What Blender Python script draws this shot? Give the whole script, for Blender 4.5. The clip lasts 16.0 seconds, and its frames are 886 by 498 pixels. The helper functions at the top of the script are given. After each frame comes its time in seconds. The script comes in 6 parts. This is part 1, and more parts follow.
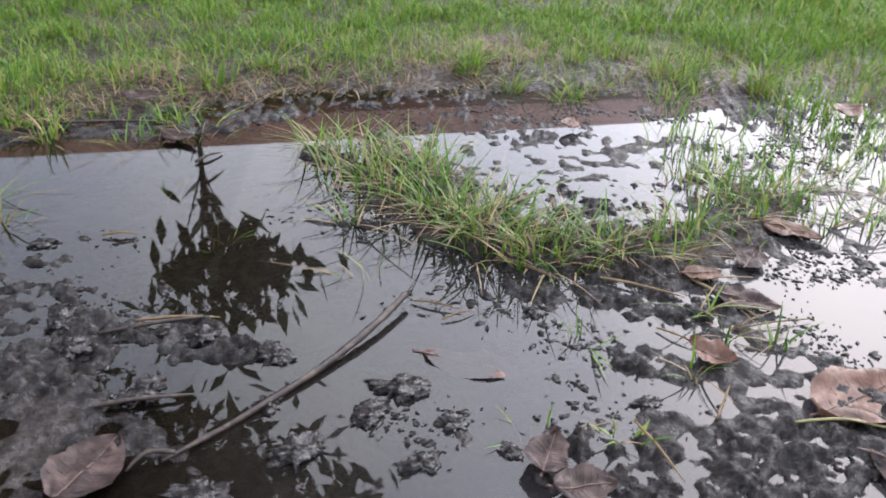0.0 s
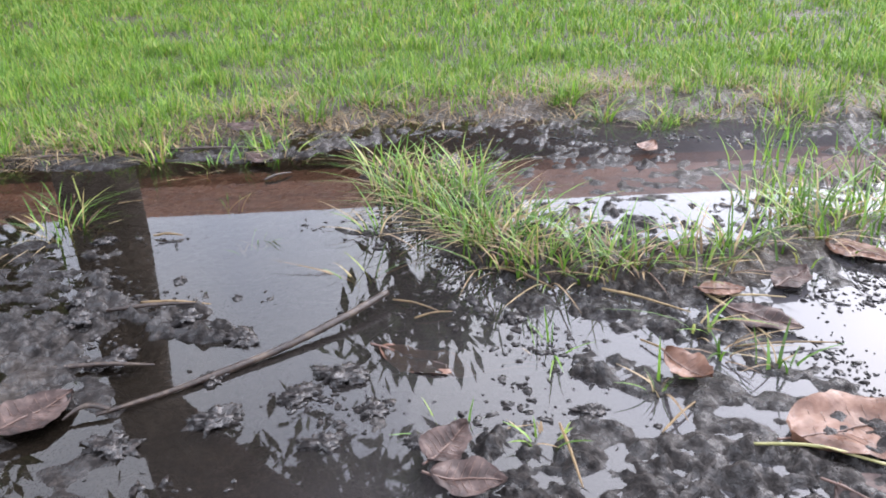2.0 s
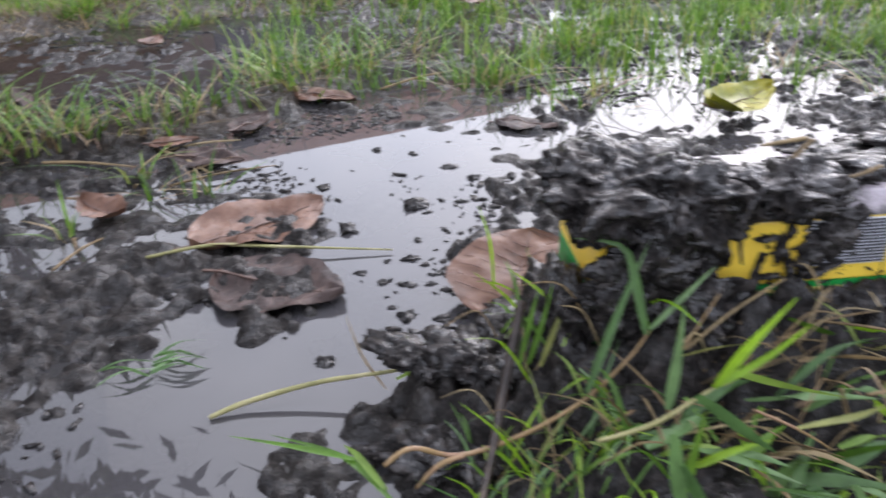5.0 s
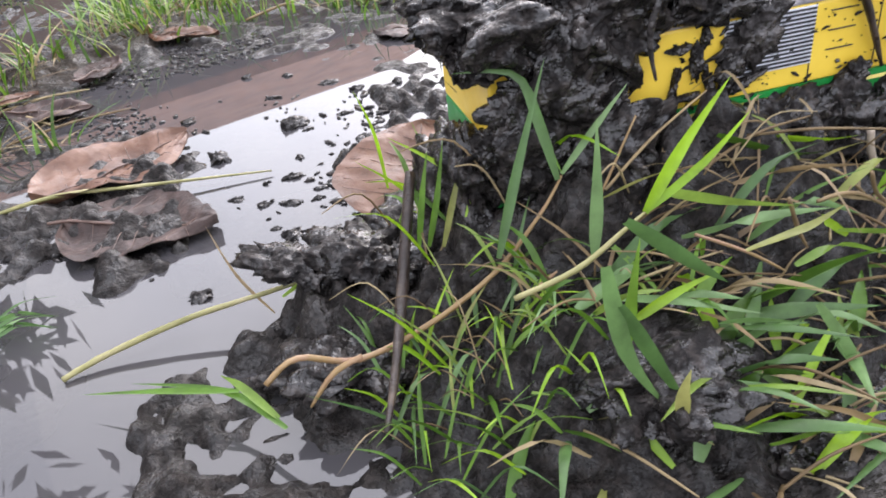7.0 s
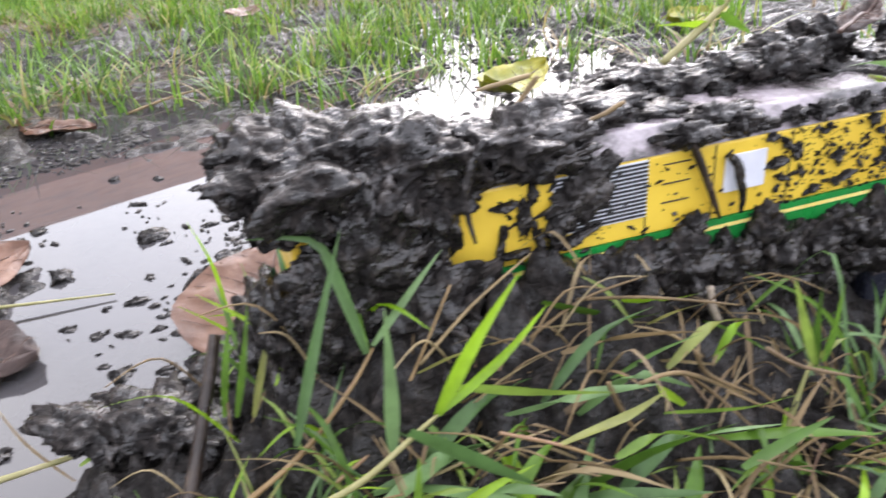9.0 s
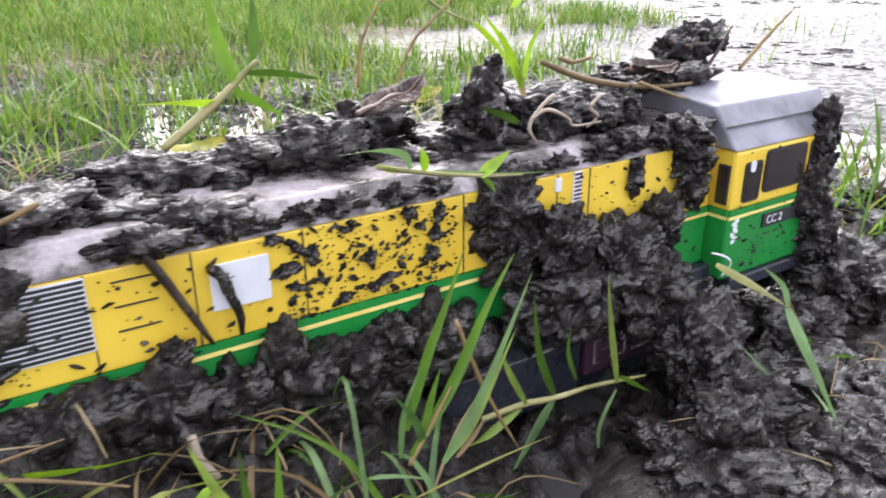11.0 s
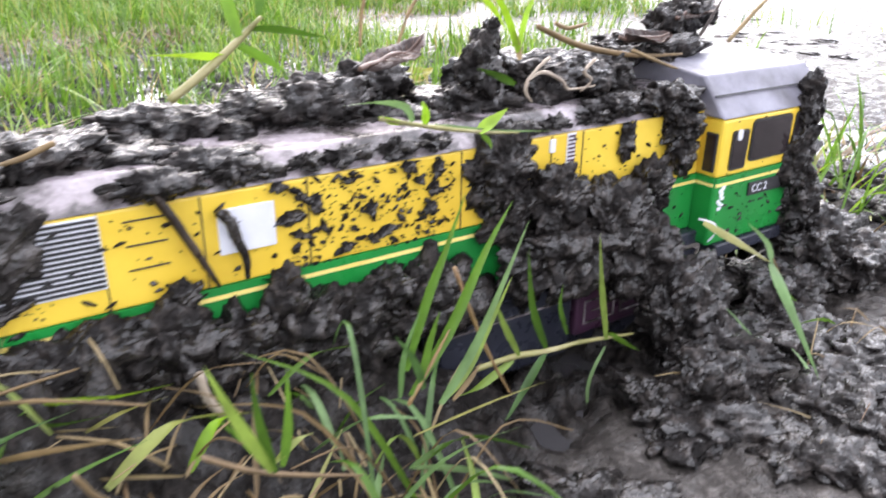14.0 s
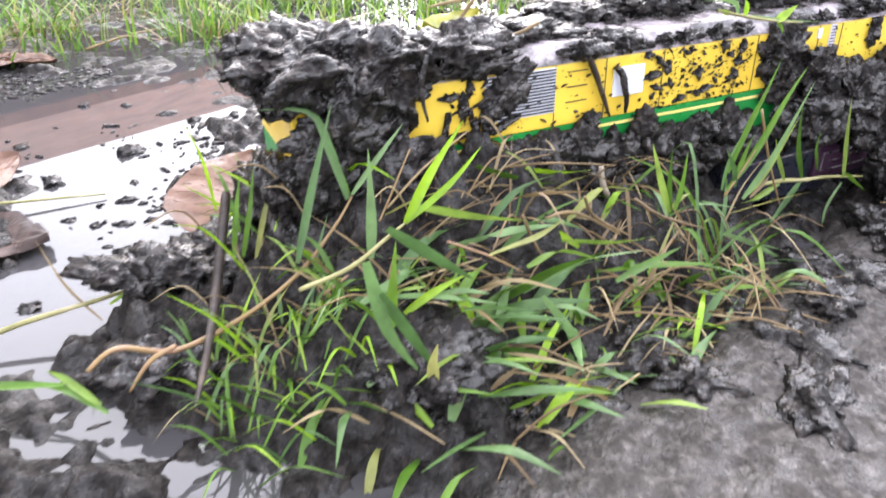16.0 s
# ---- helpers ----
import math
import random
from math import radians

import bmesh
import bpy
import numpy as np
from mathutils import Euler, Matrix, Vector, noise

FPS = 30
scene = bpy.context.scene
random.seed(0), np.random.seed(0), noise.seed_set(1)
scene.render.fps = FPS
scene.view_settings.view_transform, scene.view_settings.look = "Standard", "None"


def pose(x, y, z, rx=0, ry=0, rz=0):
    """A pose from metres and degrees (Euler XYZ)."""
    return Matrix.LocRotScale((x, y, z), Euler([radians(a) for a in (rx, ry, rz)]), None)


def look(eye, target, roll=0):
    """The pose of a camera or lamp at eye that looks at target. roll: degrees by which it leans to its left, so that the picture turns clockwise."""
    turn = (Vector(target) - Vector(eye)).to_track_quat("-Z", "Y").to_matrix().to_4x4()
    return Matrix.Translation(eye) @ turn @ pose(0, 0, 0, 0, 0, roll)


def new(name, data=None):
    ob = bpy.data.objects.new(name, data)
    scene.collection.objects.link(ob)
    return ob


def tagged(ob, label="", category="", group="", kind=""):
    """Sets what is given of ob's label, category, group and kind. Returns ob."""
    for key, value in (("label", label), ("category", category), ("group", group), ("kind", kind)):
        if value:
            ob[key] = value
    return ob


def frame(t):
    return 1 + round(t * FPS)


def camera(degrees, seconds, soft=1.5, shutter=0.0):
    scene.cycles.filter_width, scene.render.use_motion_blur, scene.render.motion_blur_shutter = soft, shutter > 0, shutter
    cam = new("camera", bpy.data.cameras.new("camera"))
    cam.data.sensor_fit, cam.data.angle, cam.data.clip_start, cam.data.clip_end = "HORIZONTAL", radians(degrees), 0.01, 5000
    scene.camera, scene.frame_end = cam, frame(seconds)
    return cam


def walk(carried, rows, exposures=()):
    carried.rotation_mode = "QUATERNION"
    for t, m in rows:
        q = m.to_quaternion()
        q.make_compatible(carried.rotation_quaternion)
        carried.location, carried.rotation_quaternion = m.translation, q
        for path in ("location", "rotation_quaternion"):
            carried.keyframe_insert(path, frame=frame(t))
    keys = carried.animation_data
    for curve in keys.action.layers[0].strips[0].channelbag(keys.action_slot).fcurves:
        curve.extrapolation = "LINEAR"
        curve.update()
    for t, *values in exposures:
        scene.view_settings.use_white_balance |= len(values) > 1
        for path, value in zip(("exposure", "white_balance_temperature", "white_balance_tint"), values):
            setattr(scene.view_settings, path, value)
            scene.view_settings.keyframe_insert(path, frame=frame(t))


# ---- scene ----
cam = camera(60.9, 16.0, soft=1.7, shutter=0.35)
METRES, EYE, TILT, LEAN, TURN = 1.6, 0.563, -29.75, -3.0, 0.0
ROWS = [
    (0.0, 0.0, 0.0, 0.0, 0.0, 0.0, -0.0),
    (0.5, 0.0671, 0.0195, -0.0043, 4.91, 0.2, -4.23),
    (1.0, 0.1207, 0.0169, -0.0316, 9.67, 3.2, -5.42),
    (1.5, 0.1478, 0.0186, -0.0482, 13.97, 3.34, -4.59),
    (2.0, 0.1834, 0.0331, -0.0484, 15.67, 4.56, -2.69),
    (2.5, 0.23, 0.0363, -0.0662, 17.07, 5.43, -1.5),
    (3.0, 0.2833, 0.0326, -0.0709, 11.99, 6.77, 1.94),
    (3.5, 0.3222, 0.0916, -0.0887, 7.2, 4.78, 5.45),
    (4.0, 0.3456, 0.1329, -0.1073, 3.93, 3.57, 6.98),
    (4.5, 0.3348, 0.1079, -0.1294, -2.14, 2.54, 7.67),
    (5.0, 0.3463, 0.0788, -0.1479, -7.6, 0.94, 9.62),
    (5.2, 0.3612, 0.0712, -0.1473, -10.21, 1.91, 11.88),
    (7.3, 0.3591, 0.1309, -0.177, -13.84, -3.95, 19.27),
    (7.5, 0.358, 0.136, -0.1741, -12.92, -3.23, 20.4),
    (8.0, 0.3595, 0.1479, -0.171, -12.28, -2.08, 19.93),
    (8.5, 0.3748, 0.1435, -0.1627, -14.46, -0.24, 18.92),
    (9.0, 0.4022, 0.1316, -0.1637, -19.44, -0.07, 18.21),
    (9.5, 0.4258, 0.1242, -0.1654, -22.73, 0.31, 18.43),
    (10.0, 0.4581, 0.1321, -0.1685, -27.28, -1.06, 18.84),
    (10.2, 0.4682, 0.1354, -0.1799, -28.78, 0.31, 19.45),
    (12.3, 0.5275, 0.1402, -0.1799, -39.27, -0.78, 22.4),
    (12.5, 0.5293, 0.1378, -0.179, -39.44, -1.12, 22.5),
    (13.0, 0.5334, 0.1318, -0.1783, -40.59, -1.29, 22.97),
    (13.5, 0.5188, 0.135, -0.1822, -39.61, -1.89, 23.01),
    (14.0, 0.4913, 0.1357, -0.1891, -35.91, -0.78, 20.21),
    (14.5, 0.4537, 0.1281, -0.1958, -33.49, -3.47, 20.29),
    (15.0, 0.4155, 0.1176, -0.1889, -29.73, -4.63, 18.9),
    (15.5, 0.3875, 0.0973, -0.1802, -26.45, -2.98, 17.81),
    (16.0, 0.361, 0.0745, -0.1899, -25.09, -4.27, 17.65),
]
walk(cam, [(t, pose(0, 0, EYE, TILT, LEAN, TURN) @ pose(METRES * x, METRES * y, METRES * z, 90 + pitch, roll, yaw)) for t, x, y, z, yaw, pitch, roll in ROWS],
     exposures=[(0.0, -0.10, 6450, 15), (1.5, 0.45, 6450, 15), (2.5, 0.55, 6450, 15), (3.0, 0.60, 6450, 15), (3.5, 0.08, 6450, 15), (4.5, -0.17, 6450, 15), (5.0, -0.22, 6450, 15), (7.5, 0.34, 6800, 15), (8.5, 0.34, 6800, 15), (9.0, 0.35, 6800, 15), (10.0, 0.40, 6800, 15), (12.5, 0.02, 7000, 15), (13.5, 0.22, 7000, 15), (14.5, 0.81, 6750, 15), (16.0, 0.86, 6750, 15)])

# ---------------------------------------------------------------- light
SUN_AZ, SUN_EL = 36.0, 34.0          # degrees clockwise from +y, above the horizon
world = bpy.data.worlds.new("overcast_sky")
scene.world = world
world.use_nodes = True
wn, wl = world.node_tree.nodes, world.node_tree.links
wn.clear()
w_out = wn.new("ShaderNodeOutputWorld")
w_bg = wn.new("ShaderNodeBackground")
w_sky = wn.new("ShaderNodeTexSky")
w_sky.sky_type, w_sky.sun_disc = "NISHITA", False
w_sky.sun_elevation, w_sky.sun_rotation = radians(SUN_EL), radians(SUN_AZ)
w_sky.dust_density = 3.0
w_co = wn.new("ShaderNodeTexCoord")
w_no = wn.new("ShaderNodeTexNoise")
w_no.inputs["Scale"].default_value, w_no.inputs["Detail"].default_value = 2.2, 5.0
w_ramp = wn.new("ShaderNodeValToRGB")
w_ramp.color_ramp.elements[0].position, w_ramp.color_ramp.elements[0].color = 0.3, (11.5, 13.0, 16.2, 1)
w_ramp.color_ramp.elements[1].position, w_ramp.color_ramp.elements[1].color = 0.7, (19.5, 20.4, 22.0, 1)
w_mix = wn.new("ShaderNodeMix")
w_mix.data_type = "RGBA"
w_mix.inputs[0].default_value = 0.72
wl.new(w_co.outputs["Generated"], w_no.inputs["Vector"])
wl.new(w_no.outputs["Fac"], w_ramp.inputs["Fac"])
wl.new(w_sky.outputs["Color"], w_mix.inputs[6])
wl.new(w_ramp.outputs["Color"], w_mix.inputs[7])
# thin cloud glows round the hidden sun
w_dot = wn.new("ShaderNodeVectorMath")
w_dot.operation = "DOT_PRODUCT"
w_dot.inputs[1].default_value = (math.sin(radians(SUN_AZ)) * math.cos(radians(SUN_EL)), math.cos(radians(SUN_AZ)) * math.cos(radians(SUN_EL)), math.sin(radians(SUN_EL)))
w_pos, w_pow, w_glow, w_add = (wn.new("ShaderNodeMath") for _ in range(4))
w_pos.operation, w_pow.operation, w_glow.operation, w_add.operation = "MAXIMUM", "POWER", "MULTIPLY", "ADD"
w_pos.inputs[1].default_value, w_pow.inputs[1].default_value, w_glow.inputs[1].default_value, w_add.inputs[1].default_value = 0.0, 3.0, 1.8, 1.0
wl.new(w_co.outputs["Generated"], w_dot.inputs[0])
wl.new(w_dot.outputs["Value"], w_pos.inputs[0])
wl.new(w_pos.outputs[0], w_pow.inputs[0])
wl.new(w_pow.outputs[0], w_glow.inputs[0])
wl.new(w_glow.outputs[0], w_add.inputs[0])
w_mul = wn.new("ShaderNodeMix")
w_mul.data_type, w_mul.blend_type = "RGBA", "MULTIPLY"
w_mul.inputs[0].default_value = 1.0
wl.new(w_mix.outputs[2], w_mul.inputs[6])
wl.new(w_add.outputs[0], w_mul.inputs[7])
wl.new(w_mul.outputs[2], w_bg.inputs["Color"])
w_bg.inputs["Strength"].default_value = 0.142
wl.new(w_bg.outputs[0], w_out.inputs[0])

sun = new("sun", bpy.data.lights.new("sun", "SUN"))
sun.data.energy, sun.data.angle, sun.data.color = 0.6, radians(90), (1.0, 0.95, 0.87)
_az, _el = radians(SUN_AZ), radians(SUN_EL)
sun.matrix_world = look((30 * math.sin(_az) * math.cos(_el), 30 * math.cos(_az) * math.cos(_el), 30 * math.sin(_el)), (0, 0, 0))


# ---------------------------------------------------------------- noise on arrays
def lattice(ix, iy, iz, seed):
    h = (ix * 374761393 + iy * 668265263 + iz * 2147483647 + seed * 144665) & 0xFFFFFFFF
    h = ((h ^ (h >> 13)) * 1274126177) & 0xFFFFFFFF
    h = ((h ^ (h >> 16)) * 2246822519) & 0xFFFFFFFF
    return ((h ^ (h >> 15)) & 0xFFFF) / 32767.5 - 1.0


def vnoise(x, y, z=None, seed=0):
    x, y = np.asarray(x, float), np.asarray(y, float)
    z = np.zeros_like(x) if z is None else np.asarray(z, float)
    fx, fy, fz = np.floor(x), np.floor(y), np.floor(z)
    ix, iy, iz = fx.astype(np.int64), fy.astype(np.int64), fz.astype(np.int64)
    u, v, w = x - fx, y - fy, z - fz
    u, v, w = (q * q * (3 - 2 * q) for q in (u, v, w))
    total = 0
    for a in (0, 1):
        for b in (0, 1):
            for c in (0, 1):
                total = total + lattice(ix + a, iy + b, iz + c, seed) * (u if a else 1 - u) * (v if b else 1 - v) * (w if c else 1 - w)
    return total


def fbm(x, y, z=None, octaves=5, gain=0.5, seed=0):
    total, amp = 0, 1.0
    for o in range(octaves):
        k = 2.03 ** o
        total = total + amp * vnoise(np.asarray(x) * k, np.asarray(y) * k, None if z is None else np.asarray(z) * k, seed + 17 * o)
        amp *= gain
    return total


def ridge(x, y, z=None, octaves=4, seed=0):
    total, amp = 0, 1.0
    for o in range(octaves):
        k = 2.1 ** o
        total = total + amp * (1 - 2 * np.abs(vnoise(np.asarray(x) * k, np.asarray(y) * k, None if z is None else np.asarray(z) * k, seed + 31 * o)))
        amp *= 0.55
    return total


def smooth(a, b, x):
    t = np.clip((x - a) / (b - a), 0, 1)
    return t * t * (3 - 2 * t)


def capsule(x, y, x0, y0, x1, y1, r0, r1=None):
    """Signed distance to a rounded bar on the plan, negative inside."""
    r1 = r0 if r1 is None else r1
    dx, dy = x1 - x0, y1 - y0
    t = np.clip(((x - x0) * dx + (y - y0) * dy) / (dx * dx + dy * dy + 1e-9), 0, 1)
    return np.hypot(x - x0 - t * dx, y - y0 - t * dy) - (r0 + (r1 - r0) * t)


def union(x, y, bars):
    d = np.full(np.shape(x), 9.0)
    for bar in bars:
        d = np.minimum(d, capsule(x, y, *bar))
    return d


# ---------------------------------------------------------------- materials
def material(name):
    m = bpy.data.materials.new(name)
    m.use_nodes = True
    return m, m.node_tree.nodes, m.node_tree.links, m.node_tree.nodes["Principled BSDF"]


def ramp(nodes, stops):
    r = nodes.new("ShaderNodeValToRGB")
    while len(r.color_ramp.elements) < len(stops):
        r.color_ramp.elements.new(0.5)
    for e, (p, c) in zip(r.color_ramp.elements, stops):
        e.position, e.color = p, (*c, 1)
    return r


def tex(nodes, links, scale, detail=6.0, kind="Object", rough=0.6):
    co, no = nodes.new("ShaderNodeTexCoord"), nodes.new("ShaderNodeTexNoise")
    no.inputs["Scale"].default_value, no.inputs["Detail"].default_value, no.inputs["Roughness"].default_value = scale, detail, rough
    links.new(co.outputs[kind], no.inputs["Vector"])
    return no


def bump(nodes, links, bsdf, sources):
    last = None
    for src, strength, dist in sources:
        b = nodes.new("ShaderNodeBump")
        b.inputs["Strength"].default_value, b.inputs["Distance"].default_value = strength, dist
        links.new(src.outputs["Fac"], b.inputs["Height"])
        if last:
            links.new(last.outputs[0], b.inputs["Normal"])
        last = b
    links.new(last.outputs[0], bsdf.inputs["Normal"])


def grainy(name, stops, scale, rough=(0.4, 0.7), bumps=((400, 0.5, 0.001),), detail=6.0, metallic=0.0, kind="Object", specular=0.5):
    """A surface whose colour runs through stops by noise, with roughness between two values and relief."""
    m, n, l, b = material(name)
    t = tex(n, l, scale, detail, kind)
    r = ramp(n, stops)
    l.new(t.outputs["Fac"], r.inputs["Fac"])
    l.new(r.outputs["Color"], b.inputs["Base Color"])
    t2 = tex(n, l, scale * 2.7, 4.0, kind)
    mr = n.new("ShaderNodeMapRange")
    mr.inputs["From Min"].default_value, mr.inputs["From Max"].default_value = 0.35, 0.65
    mr.inputs["To Min"].default_value, mr.inputs["To Max"].default_value = rough
    l.new(t2.outputs["Fac"], mr.inputs["Value"])
    l.new(mr.outputs[0], b.inputs["Roughness"])
    b.inputs["Metallic"].default_value = metallic
    b.inputs["Specular IOR Level"].default_value = specular
    if bumps:
        bump(n, l, b, [(tex(n, l, s, 5.0, kind), st, d) for s, st, d in bumps])
    return m


def wet_film(n, l, b, scale, lo, hi, dry, wet):
    """Patches of water film: each of dry and wet is (specular level, roughness)."""
    t = tex(n, l, scale, 7.0, "Object", 0.65)
    for socket, a, c in (("Specular IOR Level", dry[0], wet[0]), ("Roughness", dry[1], wet[1])):
        mr = n.new("ShaderNodeMapRange")
        mr.inputs["From Min"].default_value, mr.inputs["From Max"].default_value = lo, hi
        mr.inputs["To Min"].default_value, mr.inputs["To Max"].default_value = a, c
        l.new(t.outputs["Fac"], mr.inputs["Value"])
        l.new(mr.outputs[0], b.inputs[socket])


def mud(name, stops, scale, dry, wet):
    """Clotted wet mud: crumbly matt parts and shining film in patches."""
    m, n, l, b = material(name)
    t, r = tex(n, l, scale, 7.0), ramp(n, stops)
    l.new(t.outputs["Fac"], r.inputs["Fac"])
    l.new(r.outputs["Color"], b.inputs["Base Color"])
    wet_film(n, l, b, 85, 0.46, 0.56, dry, wet)
    bump(n, l, b, [(tex(n, l, 130, 3.0, "Object", 0.5), 0.9, 0.0035), (tex(n, l, 520, 2.0), 0.6, 0.0008)])
    return m


def ground_material():
    m, n, l, b = material("wet_mud_ground")
    fine = tex(n, l, 160, 8.0, "Object", 0.7)
    dark = ramp(n, [(0.3, (0.005, 0.004, 0.004)), (0.5, (0.013, 0.011, 0.010)), (0.72, (0.048, 0.040, 0.036))])
    sand = ramp(n, [(0.3, (0.030, 0.026, 0.024)), (0.5, (0.052, 0.046, 0.042)), (0.7, (0.16, 0.144, 0.134))])
    brown = ramp(n, [(0.3, (0.022, 0.015, 0.010)), (0.5, (0.062, 0.043, 0.028)), (0.7, (0.15, 0.11, 0.07))])
    for r in (dark, sand, brown):
        l.new(fine.outputs["Fac"], r.inputs["Fac"])
    att = n.new("ShaderNodeAttribute")
    att.attribute_name = "soil"
    sep = n.new("ShaderNodeSeparateColor")
    l.new(att.outputs["Color"], sep.inputs["Color"])
    mix1, mix2 = n.new("ShaderNodeMix"), n.new("ShaderNodeMix")
    mix1.data_type = mix2.data_type = "RGBA"
    l.new(sep.outputs[0], mix1.inputs[0])
    l.new(dark.outputs[0], mix1.inputs[6])
    l.new(sand.outputs[0], mix1.inputs[7])
    l.new(sep.outputs[1], mix2.inputs[0])
    l.new(mix1.outputs[2], mix2.inputs[6])
    l.new(brown.outputs[0], mix2.inputs[7])
    l.new(mix2.outputs[2], b.inputs["Base Color"])
    wet_film(n, l, b, 60, 0.44, 0.58, (0.10, 0.5), (0.42, 0.20))
    bump(n, l, b, [(tex(n, l, 110, 4.0, "Object", 0.55), 0.9, 0.0040), (tex(n, l, 420, 3.0), 0.8, 0.0020)])
    return m


def water_material():
    m, n, l, b = material("puddle_water")
    n.remove(b)
    out = n["Material Output"]
    clear, murk, gloss = n.new("ShaderNodeBsdfTransparent"), n.new("ShaderNodeBsdfDiffuse"), n.new("ShaderNodeBsdfGlossy")
    clear.inputs["Color"].default_value = (0.74, 0.66, 0.56, 1)
    gloss.inputs["Roughness"].default_value = 0.015
    body, top, fr = n.new("ShaderNodeMixShader"), n.new("ShaderNodeMixShader"), n.new("ShaderNodeFresnel")
    fr.inputs["IOR"].default_value = 1.52
    t = tex(n, l, 3.0, 4.0)
    mr = n.new("ShaderNodeMapRange")
    mr.inputs["From Min"].default_value, mr.inputs["From Max"].default_value = 0.35, 0.65
    mr.inputs["To Min"].default_value, mr.inputs["To Max"].default_value = 0.04, 0.36
    l.new(t.outputs["Fac"], mr.inputs["Value"])
    # more silt hangs in the right-hand puddles
    co, sep, sx, add = n.new("ShaderNodeTexCoord"), n.new("ShaderNodeSeparateXYZ"), n.new("ShaderNodeMapRange"), n.new("ShaderNodeMath")
    l.new(co.outputs["Object"], sep.inputs[0])
    l.new(sep.outputs[0], sx.inputs["Value"])
    tone, tint = n.new("ShaderNodeMapRange"), ramp(n, [(0.0, (0.020, 0.016, 0.012)), (1.0, (0.058, 0.055, 0.058))])
    tone.inputs["From Min"].default_value, tone.inputs["From Max"].default_value = -0.75, -0.02
    l.new(sep.outputs[0], tone.inputs["Value"])
    l.new(tone.outputs[0], tint.inputs["Fac"])
    l.new(tint.outputs["Color"], murk.inputs["Color"])
    sx.inputs["From Min"].default_value, sx.inputs["From Max"].default_value = -0.85, -0.05
    sx.inputs["To Min"].default_value, sx.inputs["To Max"].default_value = 0.0, 0.72
    add.operation, add.use_clamp = "ADD", True
    l.new(mr.outputs[0], add.inputs[0])
    l.new(sx.outputs[0], add.inputs[1])
    l.new(add.outputs[0], body.inputs[0])
    l.new(clear.outputs[0], body.inputs[1])
    l.new(murk.outputs[0], body.inputs[2])
    bp = n.new("ShaderNodeBump")
    bp.inputs["Strength"].default_value, bp.inputs["Distance"].default_value = 0.015, 0.001
    l.new(tex(n, l, 14, 2.0).outputs["Fac"], bp.inputs["Height"])
    l.new(bp.outputs[0], gloss.inputs["Normal"])
    l.new(bp.outputs[0], fr.inputs["Normal"])
    l.new(fr.outputs[0], top.inputs[0])
    l.new(body.outputs[0], top.inputs[1])
    l.new(gloss.outputs[0], top.inputs[2])
    l.new(top.outputs[0], out.inputs["Surface"])
    return m


def foliage(name, stops, rough=0.45, through_light=0.25, noise_scale=60):
    """Leaf or blade colour that differs from piece to piece."""
    m, n, l, b = material(name)
    geo = n.new("ShaderNodeNewGeometry")
    info = n.new("ShaderNodeObjectInfo")
    add = n.new("ShaderNodeMath")
    add.operation = "ADD"
    l.new(geo.outputs["Random Per Island"], add.inputs[0])
    l.new(info.outputs["Random"], add.inputs[1])
    fr = n.new("ShaderNodeMath")
    fr.operation = "FRACT"
    l.new(add.outputs[0], fr.inputs[0])
    r = ramp(n, stops)
    l.new(fr.outputs[0], r.inputs["Fac"])
    t = tex(n, l, noise_scale, 5.0)
    hs = n.new("ShaderNodeHueSaturation")
    mr = n.new("ShaderNodeMapRange")
    mr.inputs["From Min"].default_value, mr.inputs["From Max"].default_value = 0.3, 0.7
    mr.inputs["To Min"].default_value, mr.inputs["To Max"].default_value = 0.65, 1.3
    l.new(t.outputs["Fac"], mr.inputs["Value"])
    l.new(mr.outputs[0], hs.inputs["Value"])
    l.new(r.outputs["Color"], hs.inputs["Color"])
    l.new(hs.outputs["Color"], b.inputs["Base Color"])
    b.inputs["Roughness"].default_value = rough
    tr, mx = n.new("ShaderNodeBsdfTranslucent"), n.new("ShaderNodeMixShader")
    l.new(hs.outputs["Color"], tr.inputs["Color"])
    mx.inputs[0].default_value = through_light
    l.new(b.outputs[0], mx.inputs[1])
    l.new(tr.outputs[0], mx.inputs[2])
    l.new(mx.outputs[0], n["Material Output"].inputs["Surface"])
    return m


MUD = mud("clotted_black_mud", [(0.3, (0.005, 0.0044, 0.0042)), (0.5, (0.016, 0.0138, 0.0132)), (0.72, (0.065, 0.055, 0.050))], 130, (0.10, 0.45), (0.62, 0.12))
MUD_GREY = mud("drying_grey_mud", [(0.3, (0.010, 0.009, 0.0085)), (0.5, (0.032, 0.028, 0.027)), (0.72, (0.10, 0.088, 0.083))], 110, (0.12, 0.5), (0.65, 0.15))
GROUND = ground_material()
WATER = water_material()
YELLOW = grainy("yellow_body_paint", [(0.3, (0.68, 0.44, 0.038)), (0.6, (0.84, 0.59, 0.070)), (0.8, (0.88, 0.66, 0.12))], 14, (0.28, 0.45), ((300, 0.06, 0.0005),))
GREEN = grainy("green_body_paint", [(0.3, (0.004, 0.16, 0.030)), (0.6, (0.006, 0.25, 0.045)), (0.8, (0.015, 0.30, 0.065))], 12, (0.25, 0.42), ((300, 0.06, 0.0005),))
STRIPE = grainy("pale_yellow_stripe", [(0.35, (0.78, 0.62, 0.16)), (0.7, (0.88, 0.76, 0.28))], 30, (0.3, 0.5), ())
